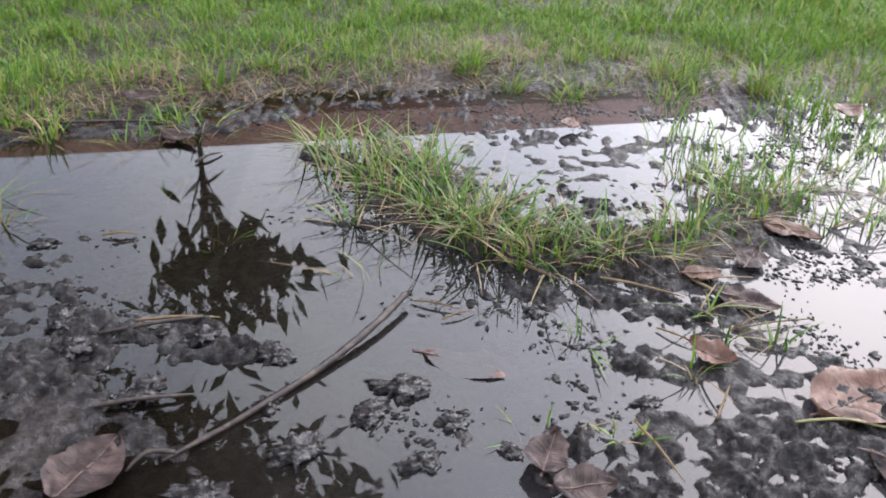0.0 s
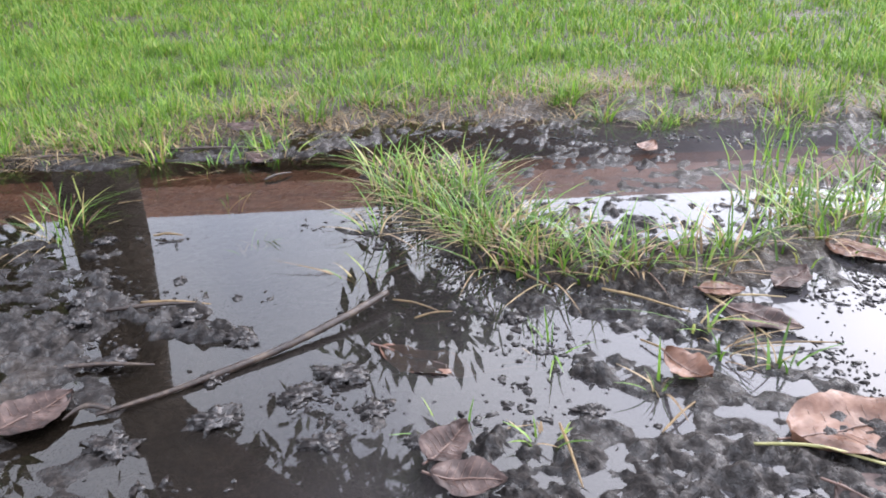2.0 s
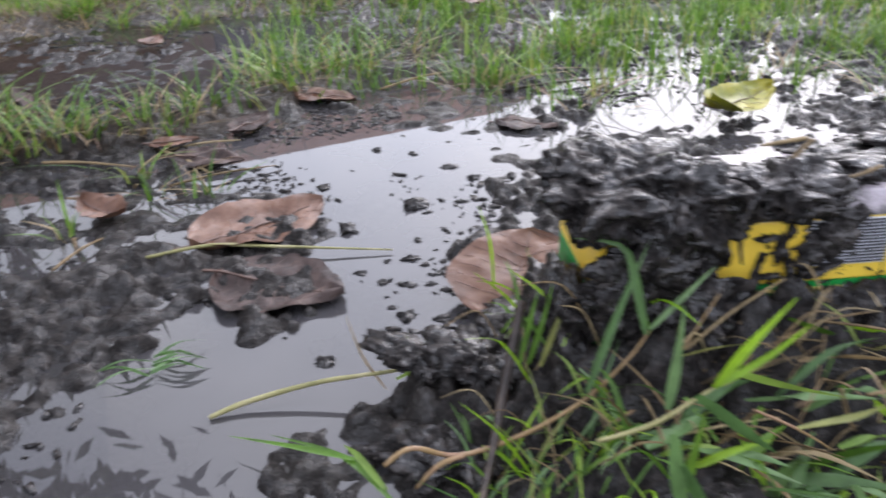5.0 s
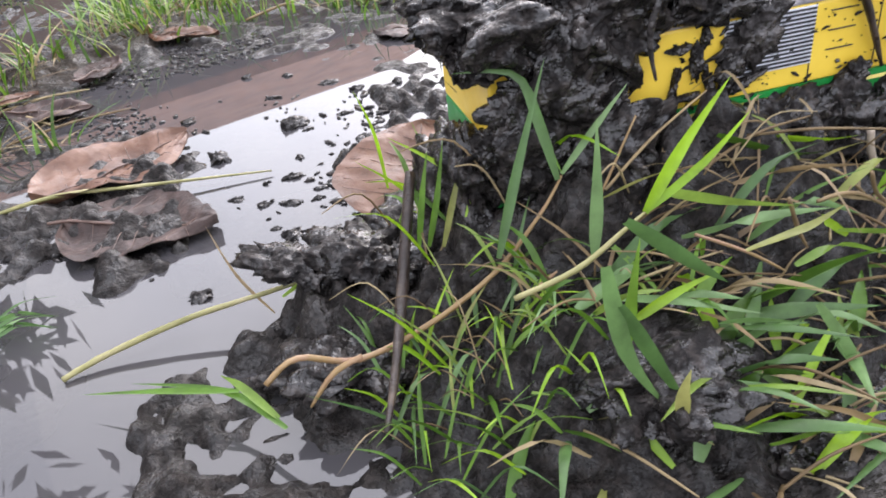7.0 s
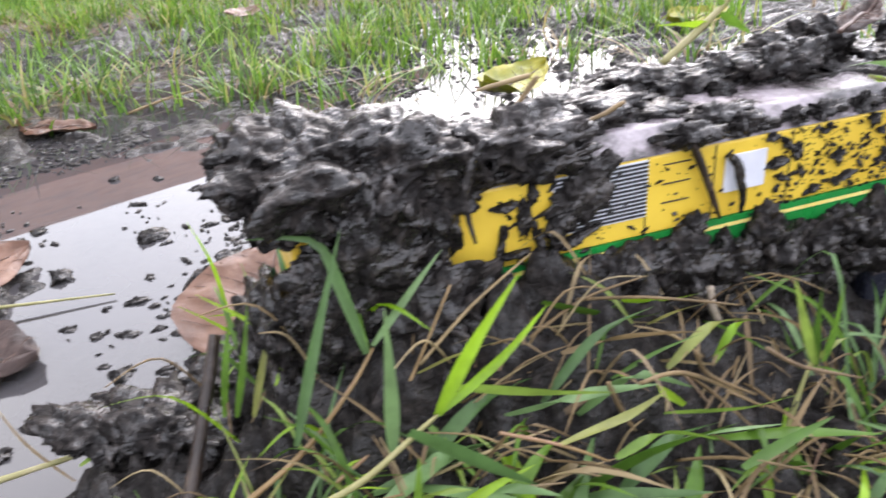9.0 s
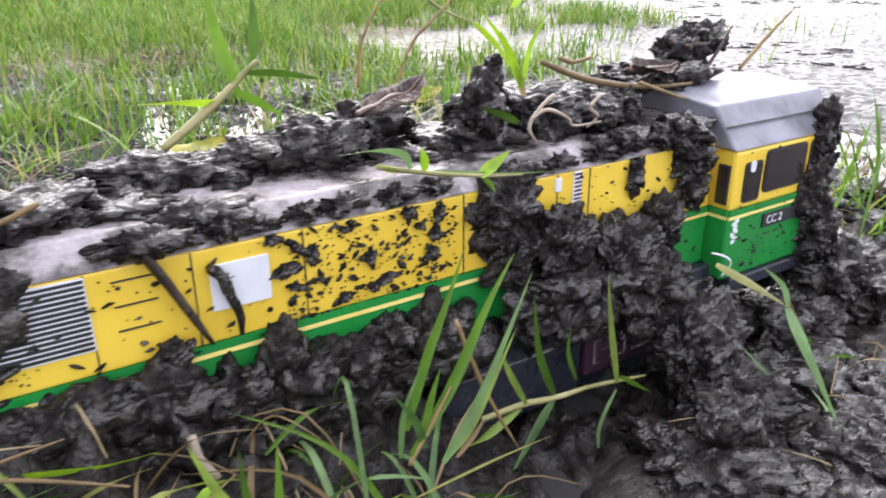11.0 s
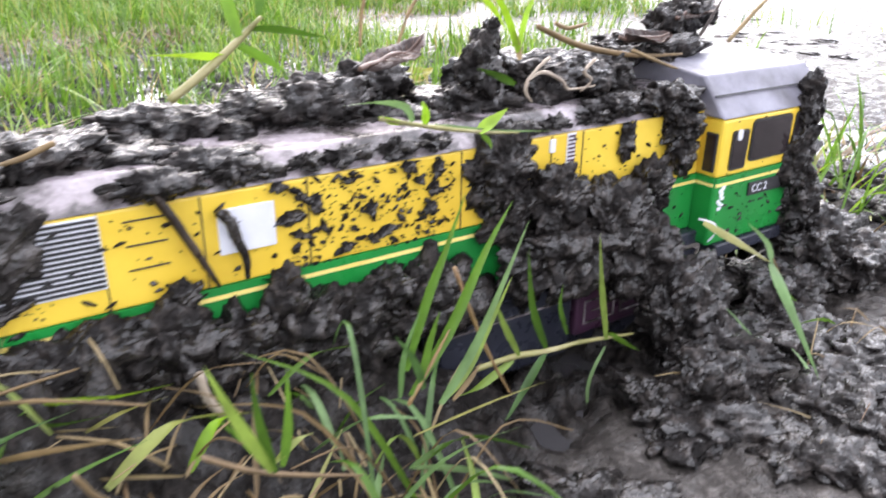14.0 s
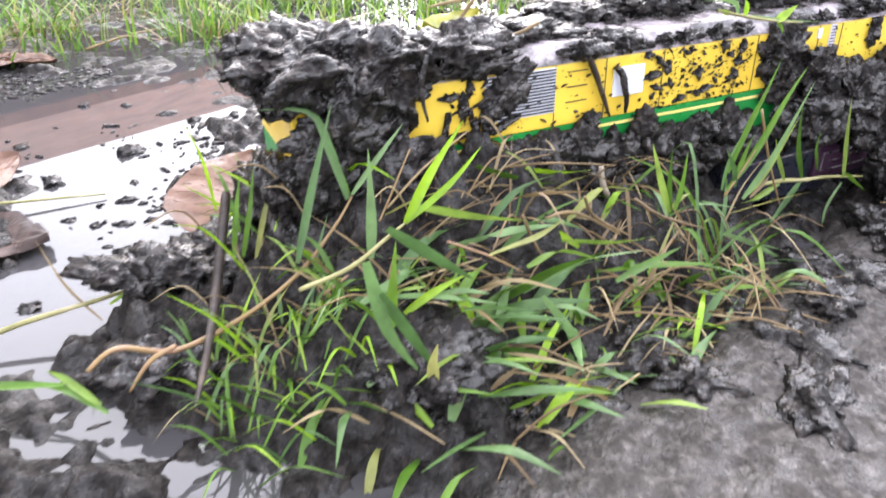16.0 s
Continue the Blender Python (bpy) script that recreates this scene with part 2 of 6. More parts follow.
ROOF = grainy("grey_lilac_roof_paint", [(0.38, (0.02, 0.017, 0.016)), (0.46, (0.09, 0.078, 0.078)), (0.54, (0.26, 0.225, 0.24)), (0.7, (0.38, 0.335, 0.36))], 55, (0.10, 0.40), ((120, 0.5, 0.002),), 9.0)
CABROOF = grainy("blue_grey_roof_panel", [(0.3, (0.11, 0.105, 0.12)), (0.55, (0.23, 0.225, 0.27)), (0.8, (0.31, 0.305, 0.365))], 30, (0.3, 0.55), ((200, 0.15, 0.0008),), specular=0.35)
GLASS_DARK = grainy("dark_window_pane", [(0.3, (0.012, 0.009, 0.010)), (0.7, (0.035, 0.026, 0.028))], 40, (0.06, 0.15), ())
GASKET = grainy("black_rubber", [(0.3, (0.012, 0.012, 0.013)), (0.7, (0.03, 0.03, 0.032))], 60, (0.4, 0.6), ())
WHITE = grainy("white_plate", [(0.3, (0.62, 0.63, 0.70)), (0.7, (0.80, 0.81, 0.88))], 30, (0.3, 0.5), ())
NAVY = grainy("navy_tank_paint", [(0.3, (0.012, 0.013, 0.020)), (0.7, (0.035, 0.038, 0.055))], 30, (0.18, 0.4), ((200, 0.2, 0.0006),))
PURPLE = grainy("purple_bogie_plastic", [(0.3, (0.030, 0.012, 0.026)), (0.7, (0.075, 0.030, 0.060))], 30, (0.25, 0.5), ((200, 0.2, 0.0006),))
BLADE = foliage("green_grass_blade", [(0.0, (0.045, 0.105, 0.010)), (0.35, (0.085, 0.19, 0.018)), (0.7, (0.14, 0.27, 0.03)), (0.9, (0.24, 0.33, 0.065)), (1.0, (0.35, 0.28, 0.11))], 0.42, 0.36)
LAWN = foliage("lawn_grass", [(0.0, (0.052, 0.125, 0.010)), (0.4, (0.105, 0.225, 0.018)), (0.72, (0.180, 0.320, 0.034)), (0.90, (0.28, 0.36, 0.07)), (1.0, (0.34, 0.26, 0.10))], 0.5, 0.45, 20)
BLUEBLADE = foliage("blue_green_grass_blade", [(0.0, (0.060, 0.13, 0.035)), (0.5, (0.120, 0.225, 0.070)), (1.0, (0.20, 0.32, 0.13))], 0.40, 0.32)
LIME = foliage("fresh_lime_grass_blade", [(0.0, (0.20, 0.38, 0.012)), (1.0, (0.30, 0.48, 0.03))], 0.35, 0.35)
DRY = foliage("dry_straw", [(0.0, (0.12, 0.075, 0.034)), (0.5, (0.23, 0.155, 0.072)), (0.8, (0.36, 0.28, 0.15)), (1.0, (0.10, 0.05, 0.028))], 0.6, 0.15)
STEM = grainy("pinkish_tan_stem", [(0.3, (0.17, 0.095, 0.040)), (0.5, (0.27, 0.175, 0.075)), (0.7, (0.29, 0.15, 0.115))], 30, (0.35, 0.55), ((300, 0.3, 0.0006),))
STRAWGREEN = grainy("yellow_green_stalk", [(0.3, (0.14, 0.135, 0.040)), (0.5, (0.26, 0.24, 0.095)), (0.7, (0.38, 0.33, 0.18))], 40, (0.35, 0.6), ((300, 0.3, 0.0006),))
TWIG = grainy("wet_brown_twig", [(0.3, (0.012, 0.007, 0.005)), (0.5, (0.030, 0.019, 0.014)), (0.7, (0.095, 0.068, 0.048))], 60, (0.25, 0.55), ((260, 0.7, 0.0012),))
ROOTM = grainy("pale_root", [(0.3, (0.20, 0.15, 0.11)), (0.6, (0.40, 0.33, 0.26)), (0.8, (0.52, 0.45, 0.38))], 60, (0.4, 0.65), ())
LEAF = grainy("wet_brown_leaf", [(0.3, (0.048, 0.021, 0.012)), (0.5, (0.130, 0.064, 0.040)), (0.7, (0.22, 0.125, 0.086))], 34, (0.25, 0.55), ((70, 0.5, 0.002), (300, 0.4, 0.0006)), specular=0.32)
LEAFDARK = grainy("rotten_dark_leaf", [(0.3, (0.014, 0.010, 0.009)), (0.5, (0.048, 0.031, 0.027)), (0.7, (0.125, 0.088, 0.076))], 42, (0.3, 0.6), ((70, 0.6, 0.003), (300, 0.5, 0.001)), specular=0.2)
LEAFVEIN = grainy("leaf_vein", [(0.3, (0.060, 0.032, 0.024)), (0.7, (0.15, 0.088, 0.066))], 40, (0.3, 0.5), ())
LEAFYEL = grainy("yellow_green_leaf", [(0.3, (0.10, 0.11, 0.010)), (0.5, (0.21, 0.21, 0.014)), (0.7, (0.36, 0.30, 0.022))], 24, (0.25, 0.45), ((120, 0.4, 0.001),))
BARK = grainy("grey_brown_bark", [(0.3, (0.03, 0.022, 0.016)), (0.7, (0.11, 0.085, 0.065))], 8, (0.7, 0.9), ((20, 0.8, 0.02),))
CROWN = foliage("tree_leaves", [(0.0, (0.018, 0.040, 0.008)), (0.6, (0.045, 0.085, 0.016)), (1.0, (0.085, 0.13, 0.03))], 0.45, 0.3, 3)
TILE = grainy("red_brown_roof_tile", [(0.3, (0.20, 0.075, 0.036)), (0.5, (0.36, 0.145, 0.070)), (0.7, (0.46, 0.21, 0.11))], 2.5, (0.6, 0.85), ((30, 0.5, 0.01),))
WALLPAINT = grainy("stained_brown_wall", [(0.3, (0.20, 0.11, 0.07)), (0.7, (0.36, 0.22, 0.15))], 1.5, (0.7, 0.9), ((40, 0.3, 0.005),))


# ---------------------------------------------------------------- mesh helpers
def mesh_from(name, verts, faces, mat, smooth_faces=True):
    me = bpy.data.meshes.new(name)
    me.from_pydata([tuple(v) for v in verts], [], [tuple(f) for f in faces])
    if smooth_faces:
        me.polygons.foreach_set("use_smooth", np.ones(len(me.polygons), bool))
    for q in (mat if isinstance(mat, (list, tuple)) else [mat]):
        me.materials.append(q)
    me.update()
    return me


def part(name, bm, mat, parent, label="", smooth_faces=False):
    me = bpy.data.meshes.new(name)
    bm.to_mesh(me)
    bm.free()
    me.materials.append(mat)
    if smooth_faces:
        me.polygons.foreach_set("use_smooth", np.ones(len(me.polygons), bool))
    ob = new(name, me)
    ob.parent = parent
    return tagged(ob, label)


def empty(name, m=None):
    ob = new(name)
    ob.empty_display_size = 0.02
    if m is not None:
        ob.matrix_world = m
    return ob


def box_bm(x0, x1, y0, y1, z0, z1, bevel=0.0, segments=2):
    bm = bmesh.new()
    bmesh.ops.create_cube(bm, size=1)
    for v in bm.verts:
        v.co = Vector(((x0 + x1) / 2 + v.co.x * (x1 - x0), (y0 + y1) / 2 + v.co.y * (y1 - y0), (z0 + z1) / 2 + v.co.z * (z1 - z0)))
    if bevel:
        bmesh.ops.bevel(bm, geom=list(bm.edges), offset=bevel, segments=segments, profile=0.5, affect="EDGES")
    return bm


def prism_bm(section, x0, x1, bevel=0.0):
    """A bar along x with the section [(y, z), ...]."""
    bm = bmesh.new()
    a = [bm.verts.new((x0, y, z)) for y, z in section]
    b = [bm.verts.new((x1, y, z)) for y, z in section]
    k = len(section)
    bm.faces.new(a[::-1])
    bm.faces.new(b)
    for i in range(k):
        bm.faces.new((a[i], a[(i + 1) % k], b[(i + 1) % k], b[i]))
    bmesh.ops.recalc_face_normals(bm, faces=bm.faces)
    if bevel:
        bmesh.ops.bevel(bm, geom=list(bm.edges), offset=bevel, segments=2, profile=0.5, affect="EDGES")
    return bm


def plate_bm(outline, y0, y1):
    """A plate in the x-z plane with a given outline, from y0 to y1."""
    bm = bmesh.new()
    a = [bm.verts.new((x, y0, z)) for x, z in outline]
    b = [bm.verts.new((x, y1, z)) for x, z in outline]
    k = len(outline)
    bm.faces.new(a)
    bm.faces.new(b[::-1])
    for i in range(k):
        bm.faces.new((a[i], b[i], b[(i + 1) % k], a[(i + 1) % k]))
    bmesh.ops.recalc_face_normals(bm, faces=bm.faces)
    return bm


def rounded(x0, x1, z0, z1, r, steps=4):
    pts = []
    for cx, cz, a0 in ((x1 - r, z1 - r, 0), (x0 + r, z1 - r, 90), (x0 + r, z0 + r, 180), (x1 - r, z0 + r, 270)):
        for i in range(steps + 1):
            a = radians(a0 + 90 * i / steps)
            pts.append((cx + r * math.cos(a), cz + r * math.sin(a)))
    return pts


def tube(points, radii, sides=7, wobble=0.0, seed=0):
    """Vertices and faces of a tapered tube along points, smoothed through them."""
    rng = np.random.RandomState(seed)
    p = np.array(points, float)
    n = max(6, 5 * (len(p) - 1))
    s = np.linspace(0, len(p) - 1, n + 1)
    i = np.clip(s.astype(int), 0, len(p) - 2)
    t = (s - i)[:, None]
    p0, p1, p2, p3 = p[np.clip(i - 1, 0, None)], p[i], p[i + 1], p[np.clip(i + 2, None, len(p) - 1)]
    c = 0.5 * (2 * p1 + (p2 - p0) * t + (2 * p0 - 5 * p1 + 4 * p2 - p3) * t ** 2 + (3 * p1 - p0 - 3 * p2 + p3) * t ** 3)
    r = np.interp(s, np.linspace(0, len(p) - 1, len(radii)), radii)
    tang = np.gradient(c, axis=0)
    tang /= np.linalg.norm(tang, axis=1)[:, None] + 1e-12
    up = np.where(np.abs(tang[:, 2:3]) > 0.9, np.array([[1.0, 0, 0]]), np.array([[0, 0, 1.0]]))
    a = np.cross(tang, up)
    a /= np.linalg.norm(a, axis=1)[:, None]
    b = np.cross(tang, a)
    verts, faces = [], []
    for k in range(len(c)):
        for j in range(sides):
            w = 2 * math.pi * j / sides
            rr = r[k] * (1 + wobble * rng.uniform(-1, 1))
            verts.append(c[k] + rr * (math.cos(w) * a[k] + math.sin(w) * b[k]))
    for k in range(len(c) - 1):
        for j in range(sides):
            q = (j + 1) % sides
            faces.append((k * sides + j, k * sides + q, (k + 1) * sides + q, (k + 1) * sides + j))
    faces.append(tuple(range(sides))[::-1])
    faces.append(tuple(range((len(c) - 1) * sides, len(c) * sides)))
    return verts, faces


def ribbon(points, width, fold=0.25, segments=9, twist=0.0, tip=0.75, base=0.5):
    """A grass blade along points: two halves folded along the midrib, tapering to a tip."""
    p = np.array(points, float)
    s = np.linspace(0, len(p) - 1, segments + 1)
    i = np.clip(s.astype(int), 0, len(p) - 2)
    t = (s - i)[:, None]
    p0, p1, p2, p3 = p[np.clip(i - 1, 0, None)], p[i], p[i + 1], p[np.clip(i + 2, None, len(p) - 1)]
    c = 0.5 * (2 * p1 + (p2 - p0) * t + (2 * p0 - 5 * p1 + 4 * p2 - p3) * t ** 2 + (3 * p1 - p0 - 3 * p2 + p3) * t ** 3)
    u = s / s[-1]
    w = width * np.minimum(base + (1 - base) * np.minimum(u / 0.25, 1), 1) * np.clip((1 - u) / (1 - tip * 0.55), 0.02, 1)
    tang = np.gradient(c, axis=0)
    tang /= np.linalg.norm(tang, axis=1)[:, None] + 1e-12
    ref = np.array([math.cos(twist), math.sin(twist), 0.15])
    side = ref[None, :] - tang * (tang @ ref)[:, None]
    side /= np.linalg.norm(side, axis=1)[:, None] + 1e-9
    nor = np.cross(side, tang)
    verts, faces = [], []
    for k in range(len(c)):
        verts += [c[k] - side[k] * w[k] / 2 + nor[k] * w[k] * fold, c[k], c[k] + side[k] * w[k] / 2 + nor[k] * w[k] * fold]
    for k in range(len(c) - 1):
        for j in (0, 1):
            faces.append((3 * k + j, 3 * k + j + 1, 3 * k + 4 + j, 3 * k + 3 + j))
    return verts, faces


def join(chunks):
    verts, faces = [], []
    for v, f in chunks:
        o = len(verts)
        verts += list(v)
        faces += [tuple(q + o for q in face) for face in f]
    return verts, faces


BALLS = {}


def ball(detail):
    """Vertices and triangles of an icosphere, made once for each fineness."""
    if detail not in BALLS:
        bm = bmesh.new()
        bmesh.ops.create_icosphere(bm, subdivisions=detail, radius=1)
        BALLS[detail] = np.array([v.co for v in bm.verts]), np.array([[v.index for v in f.verts] for f in bm.faces])
        bm.free()
    return BALLS[detail]


def lump(name, centre, size, mat, seed=0, turn=0.0, detail=5, rough=0.42, freq=2.2, flat=0.0, parent=None, tilt=0.0):
    """A clod of mud: a ball pushed in and out by noise, in real size."""
    co, tri = ball(detail)
    size = np.array(size, float)
    mean = float(size.prod() ** (1 / 3))
    p = co * size / mean                      # noise runs evenly, however flat the clod is
    w = p + np.stack([0.40 * vnoise(p[:, 0] * 1.7 + 3, p[:, 1] * 1.7, p[:, 2] * 1.7 + seed, seed + q) for q in (1, 2, 3)], -1)
    k = 1 + rough * (0.80 * fbm(w[:, 0] * freq * 0.7 + seed, w[:, 1] * freq * 0.7, w[:, 2] * freq * 0.7, 3, 0.5, seed)
                     - 0.11 * ridge(w[:, 0] * freq * 1.6, w[:, 1] * freq * 1.6 + seed, w[:, 2] * freq * 1.6, 3, seed + 5))
    co = co * np.clip(k, 0.45, 1.75)[:, None]
    q = co * size + seed                      # crumbs of a few millimetres
    crumb = (-0.0014 * ridge(q[:, 0] * 105, q[:, 1] * 105, q[:, 2] * 105, 2, seed + 9) + 0.0010 * fbm(q[:, 0] * 330, q[:, 1] * 330, q[:, 2] * 330, 2, 0.6, seed + 12)) * min(1.0, mean / 0.012)
    co = co * (1 + crumb / mean)[:, None]
    if flat:
        co[:, 2] = np.where(co[:, 2] < -flat, -flat + (co[:, 2] + flat) * 0.15, co[:, 2])
    co = (co * size) @ np.array(pose(0, 0, 0, 0, tilt, turn).to_3x3()).T
    me = bpy.data.meshes.new(name)
    me.vertices.add(len(co))
    me.vertices.foreach_set("co", co.reshape(-1))
    me.loops.add(tri.size)
    me.loops.foreach_set("vertex_index", tri.reshape(-1))
    me.polygons.add(len(tri))
    me.polygons.foreach_set("loop_start", np.arange(0, tri.size, 3))
    me.polygons.foreach_set("loop_total", np.full(len(tri), 3))
    me.polygons.foreach_set("use_smooth", np.ones(len(tri), bool))
    me.update(calc_edges=True)
    me.materials.append(mat)
    ob = new(name, me)
    ob.location = centre
    ob.parent = parent
    return ob


# ---------------------------------------------------------------- the plan of the ground
PUDDLES = [                                   # rounded bars of open water: x, y, x, y, radius, radius
    (-0.62, 1.12, -0.28, 1.20, 0.22, 0.18), (-0.80, 1.05, -1.5, 0.95, 0.22, 0.25), (-0.35, 1.30, -0.12, 1.50, 0.16, 0.10),
    (-0.30, 0.92, -0.05, 0.92, 0.17, 0.12), (-0.22, 0.72, 0.10, 0.70, 0.14, 0.11), (0.12, 0.78, 0.24, 0.68, 0.05, 0.06),
    (-0.10, 0.55, 0.08, 0.48, 0.10, 0.10),
    (0.55, 0.90, 0.66, 0.66, 0.075, 0.085), (0.64, 0.62, 0.625, 0.46, 0.065, 0.06), (0.60, 0.44, 0.47, 0.40, 0.045, 0.06),
    (0.46, 0.53, 0.43, 0.32, 0.03, 0.10), (0.43, 0.30, 0.35, 0.05, 0.10, 0.12), (0.24, 0.645, 0.34, 0.655, 0.02, 0.025),
    (0.55, 0.83, 0.50, 0.95, 0.05, 0.03), (0.64, 0.93, 0.70, 0.80, 0.04, 0.06),
    (0.92, 1.04, 1.20, 1.12, 0.05, 0.065), (0.98, 0.90, 1.10, 0.98, 0.04, 0.045),
    (0.12, 1.63, 0.55, 1.58, 0.045, 0.05), (0.62, 1.50, 0.88, 1.42, 0.05, 0.05), (0.88, 1.62, 1.15, 1.55, 0.05, 0.07),
    (0.60, 0.95, 0.66, 1.02, 0.03, 0.03), (0.52, 1.12, 0.60, 1.05, 0.03, 0.03),
]
FILM = [                                      # mud just at the water's level
    (0.08, 1.34, 0.46, 1.40, 0.10, 0.10), (0.72, 1.05, 0.85, 1.25, 0.12, 0.12), (0.70, 0.86, 0.86, 0.80, 0.07, 0.08),
    (0.35, 0.72, 0.47, 0.80, 0.06, 0.07), (0.62, 1.20, 0.80, 1.40, 0.09, 0.09), (0.46, 0.98, 0.80, 0.95, 0.08, 0.10), (0.50, 1.15, 0.75, 1.12, 0.07, 0.08), (0.30, 0.66, 0.42, 0.70, 0.05, 0.05), (-0.42, 0.55, -0.15, 0.50, 0.10, 0.10),
]
ISLAND = [(-0.20, 1.33, 0.05, 1.04, 0.035, 0.05), (0.05, 1.04, 0.24, 0.99, 0.055, 0.06), (0.24, 0.99, 0.43, 1.02, 0.06, 0.05),
          (0.43, 1.02, 0.60, 1.18, 0.04, 0.05), (-0.10, 1.42, 0.02, 1.20, 0.04, 0.06)]
MUDBANK = [(0.18, 0.555, 0.40, 0.575, 0.035, 0.045), (0.20, 0.87, 0.36, 0.84, 0.03, 0.04), (0.40, 0.66, 0.44, 0.60, 0.03, 0.03), (0.28, 0.60, 0.36, 0.52, 0.04, 0.05),
           (-0.46, 0.66, -0.33, 0.56, 0.06, 0.05), (0.16, 0.53, 0.33, 0.49, 0.035, 0.045), (0.28, 0.61, 0.43, 0.59, 0.04, 0.03), (0.24, 0.72, 0.40, 0.70, 0.02, 0.025), (-0.38, 0.74, -0.22, 0.72, 0.018, 0.018), (-0.27, 0.77, -0.30, 0.75, 0.02, 0.02)]
MOUND = [(0.645, 0.36, 0.74, 0.27, 0.045, 0.075), (0.74, 0.27, 0.92, 0.240, 0.068, 0.042)]


def bank_line(x):
    """The far edge of the water, where the lawn begins."""
    return np.interp(x, [-3, -1.1, -0.7, -0.3, 0.1, 0.75, 1.3, 1.9, 3.5, 6.0], [1.0, 1.24, 1.50, 1.73, 1.82, 1.92, 1.75, 1.80, 2.6, 3.6])


def height(x, y):
    x, y = np.asarray(x, float), np.asarray(y, float)
    wob = 0.030 * fbm(x * 7, y * 7, None, 4, 0.55, 3) + 0.008 * fbm(x * 45, y * 45, None, 2, 0.5, 8)
    near = smooth(1.9, 1.2, np.hypot(x - 0.5, y - 0.8))
    clot = -0.0046 * ridge(x * 24, y * 24, None, 3, 21) + 0.0038 * fbm(x * 57, y * 57, None, 2, 0.6, 5) - 0.0026 * ridge(x * 63, y * 63, None, 2, 24)
    z = 0.0045 + 0.005 * fbm(x * 4, y * 4, None, 3, 0.5, 11) + 1.25 * clot
    film = smooth(0.03, -0.03, union(x, y, FILM) + wob)
    z = z * (1 - film) + film * (-0.0015 + 0.0052 * fbm(x * 38, y * 38, None, 2, 0.6, 33))
    isl = smooth(0.035, -0.03, union(x, y, ISLAND) + wob * 0.6)
    z = z + isl * (0.014 + 0.4 * clot)
    bank = smooth(0.035, -0.03, union(x, y, MUDBANK) + wob * 0.6)
    pud = smooth(0.016, -0.035, union(x, y, PUDDLES) + wob) * (1 - 0.95 * np.maximum(isl, bank))
    z = z * (1 - pud) + pud * (-0.020 + 0.007 * fbm(x * 13, y * 13, None, 4, 0.55, 41))
    z = z + bank * (0.006 + 0.35 * clot) * (1 - 0.3 * pud)
    b = y - bank_line(x) + wob
    lawn = smooth(-0.10, 0.12, b)
    z = z * (1 - lawn) + lawn * (0.018 + 0.012 * fbm(x * 3, y * 3, None, 4, 0.5, 2) + 0.4 * clot)
    z = z + 0.03 * smooth(0.3, 3.0, b)
    m = union(x, y, MOUND) + 0.5 * wob
    mound = smooth(0.045, -0.06, m)
    z = z + mound * (0.040 + 0.9 * clot + 0.010 * fbm(x * 11, y * 11, None, 3, 0.5, 61))
    # banked mud along the buried side of the engine
    lx, ly = LOCO_INV(x, y)
    along = smooth(-0.30, -0.20, lx) * smooth(0.46, 0.38, lx)
    side = along * smooth(-0.075, -0.004, ly) * smooth(0.20, 0.10, ly)
    crest = np.interp(lx, [-0.3, -0.22, -0.16, -0.08, 0.0, 0.10, 0.14, 0.24, 0.32, 0.45], [0.01, 0.035, 0.060, 0.066, 0.058, 0.045, 0.012, 0.010, 0.022, 0.02])
    z = z + side * (crest * (1 + 0.18 * fbm(x * 16, y * 16, None, 3, 0.5, 71)) + 0.5 * clot)
    # smoother silt towards the camera's side
    s = silt(x, y)
    z = z * (1 - s) + s * (0.014 + 0.004 * fbm(x * 12, y * 12, None, 4, 0.5, 15) - 0.0012 * ridge(x * 48, y * 48, None, 3, 16) + 0.0016 * fbm(x * 97, y * 97, None, 1, 0.6, 19))
    return z * (0.05 + 0.95 * near) + 0.012 * (1 - near)


LOCO = pose(0.916, 0.3015, 0, 0, 0, -6.0)


def LOCO_INV(x, y):
    c, s = math.cos(radians(-6)), math.sin(radians(-6))
    dx, dy = x - 0.916, y - 0.3015
    return c * dx + s * dy, -s * dx + c * dy


def silt(x, y):
    d = union(x, y, [(0.74, 0.07, 1.05, 0.11, 0.09, 0.115), (1.05, 0.11, 1.7, 0.07, 0.115, 0.165), (0.9, -0.2, 1.6, -0.3, 0.25, 0.3)])
    return smooth(0.02, -0.04, d + 0.018 * fbm(x * 14, y * 14, None, 3, 0.5, 77))


def graded(lo, hi, step, reach, grow, grow_up):
    """Evenly spaced from lo to hi, then ever wider out to reach."""
    a = list(np.arange(lo, hi, step))
    left, right = [lo], [a[-1]]
    for side, sign, rate in ((left, -1, grow), (right, 1, grow_up)):
        d = step
        while abs(side[-1]) < reach:
            d *= rate
            side.append(side[-1] + sign * d)
    return np.array(left[:0:-1] + a + right[1:])


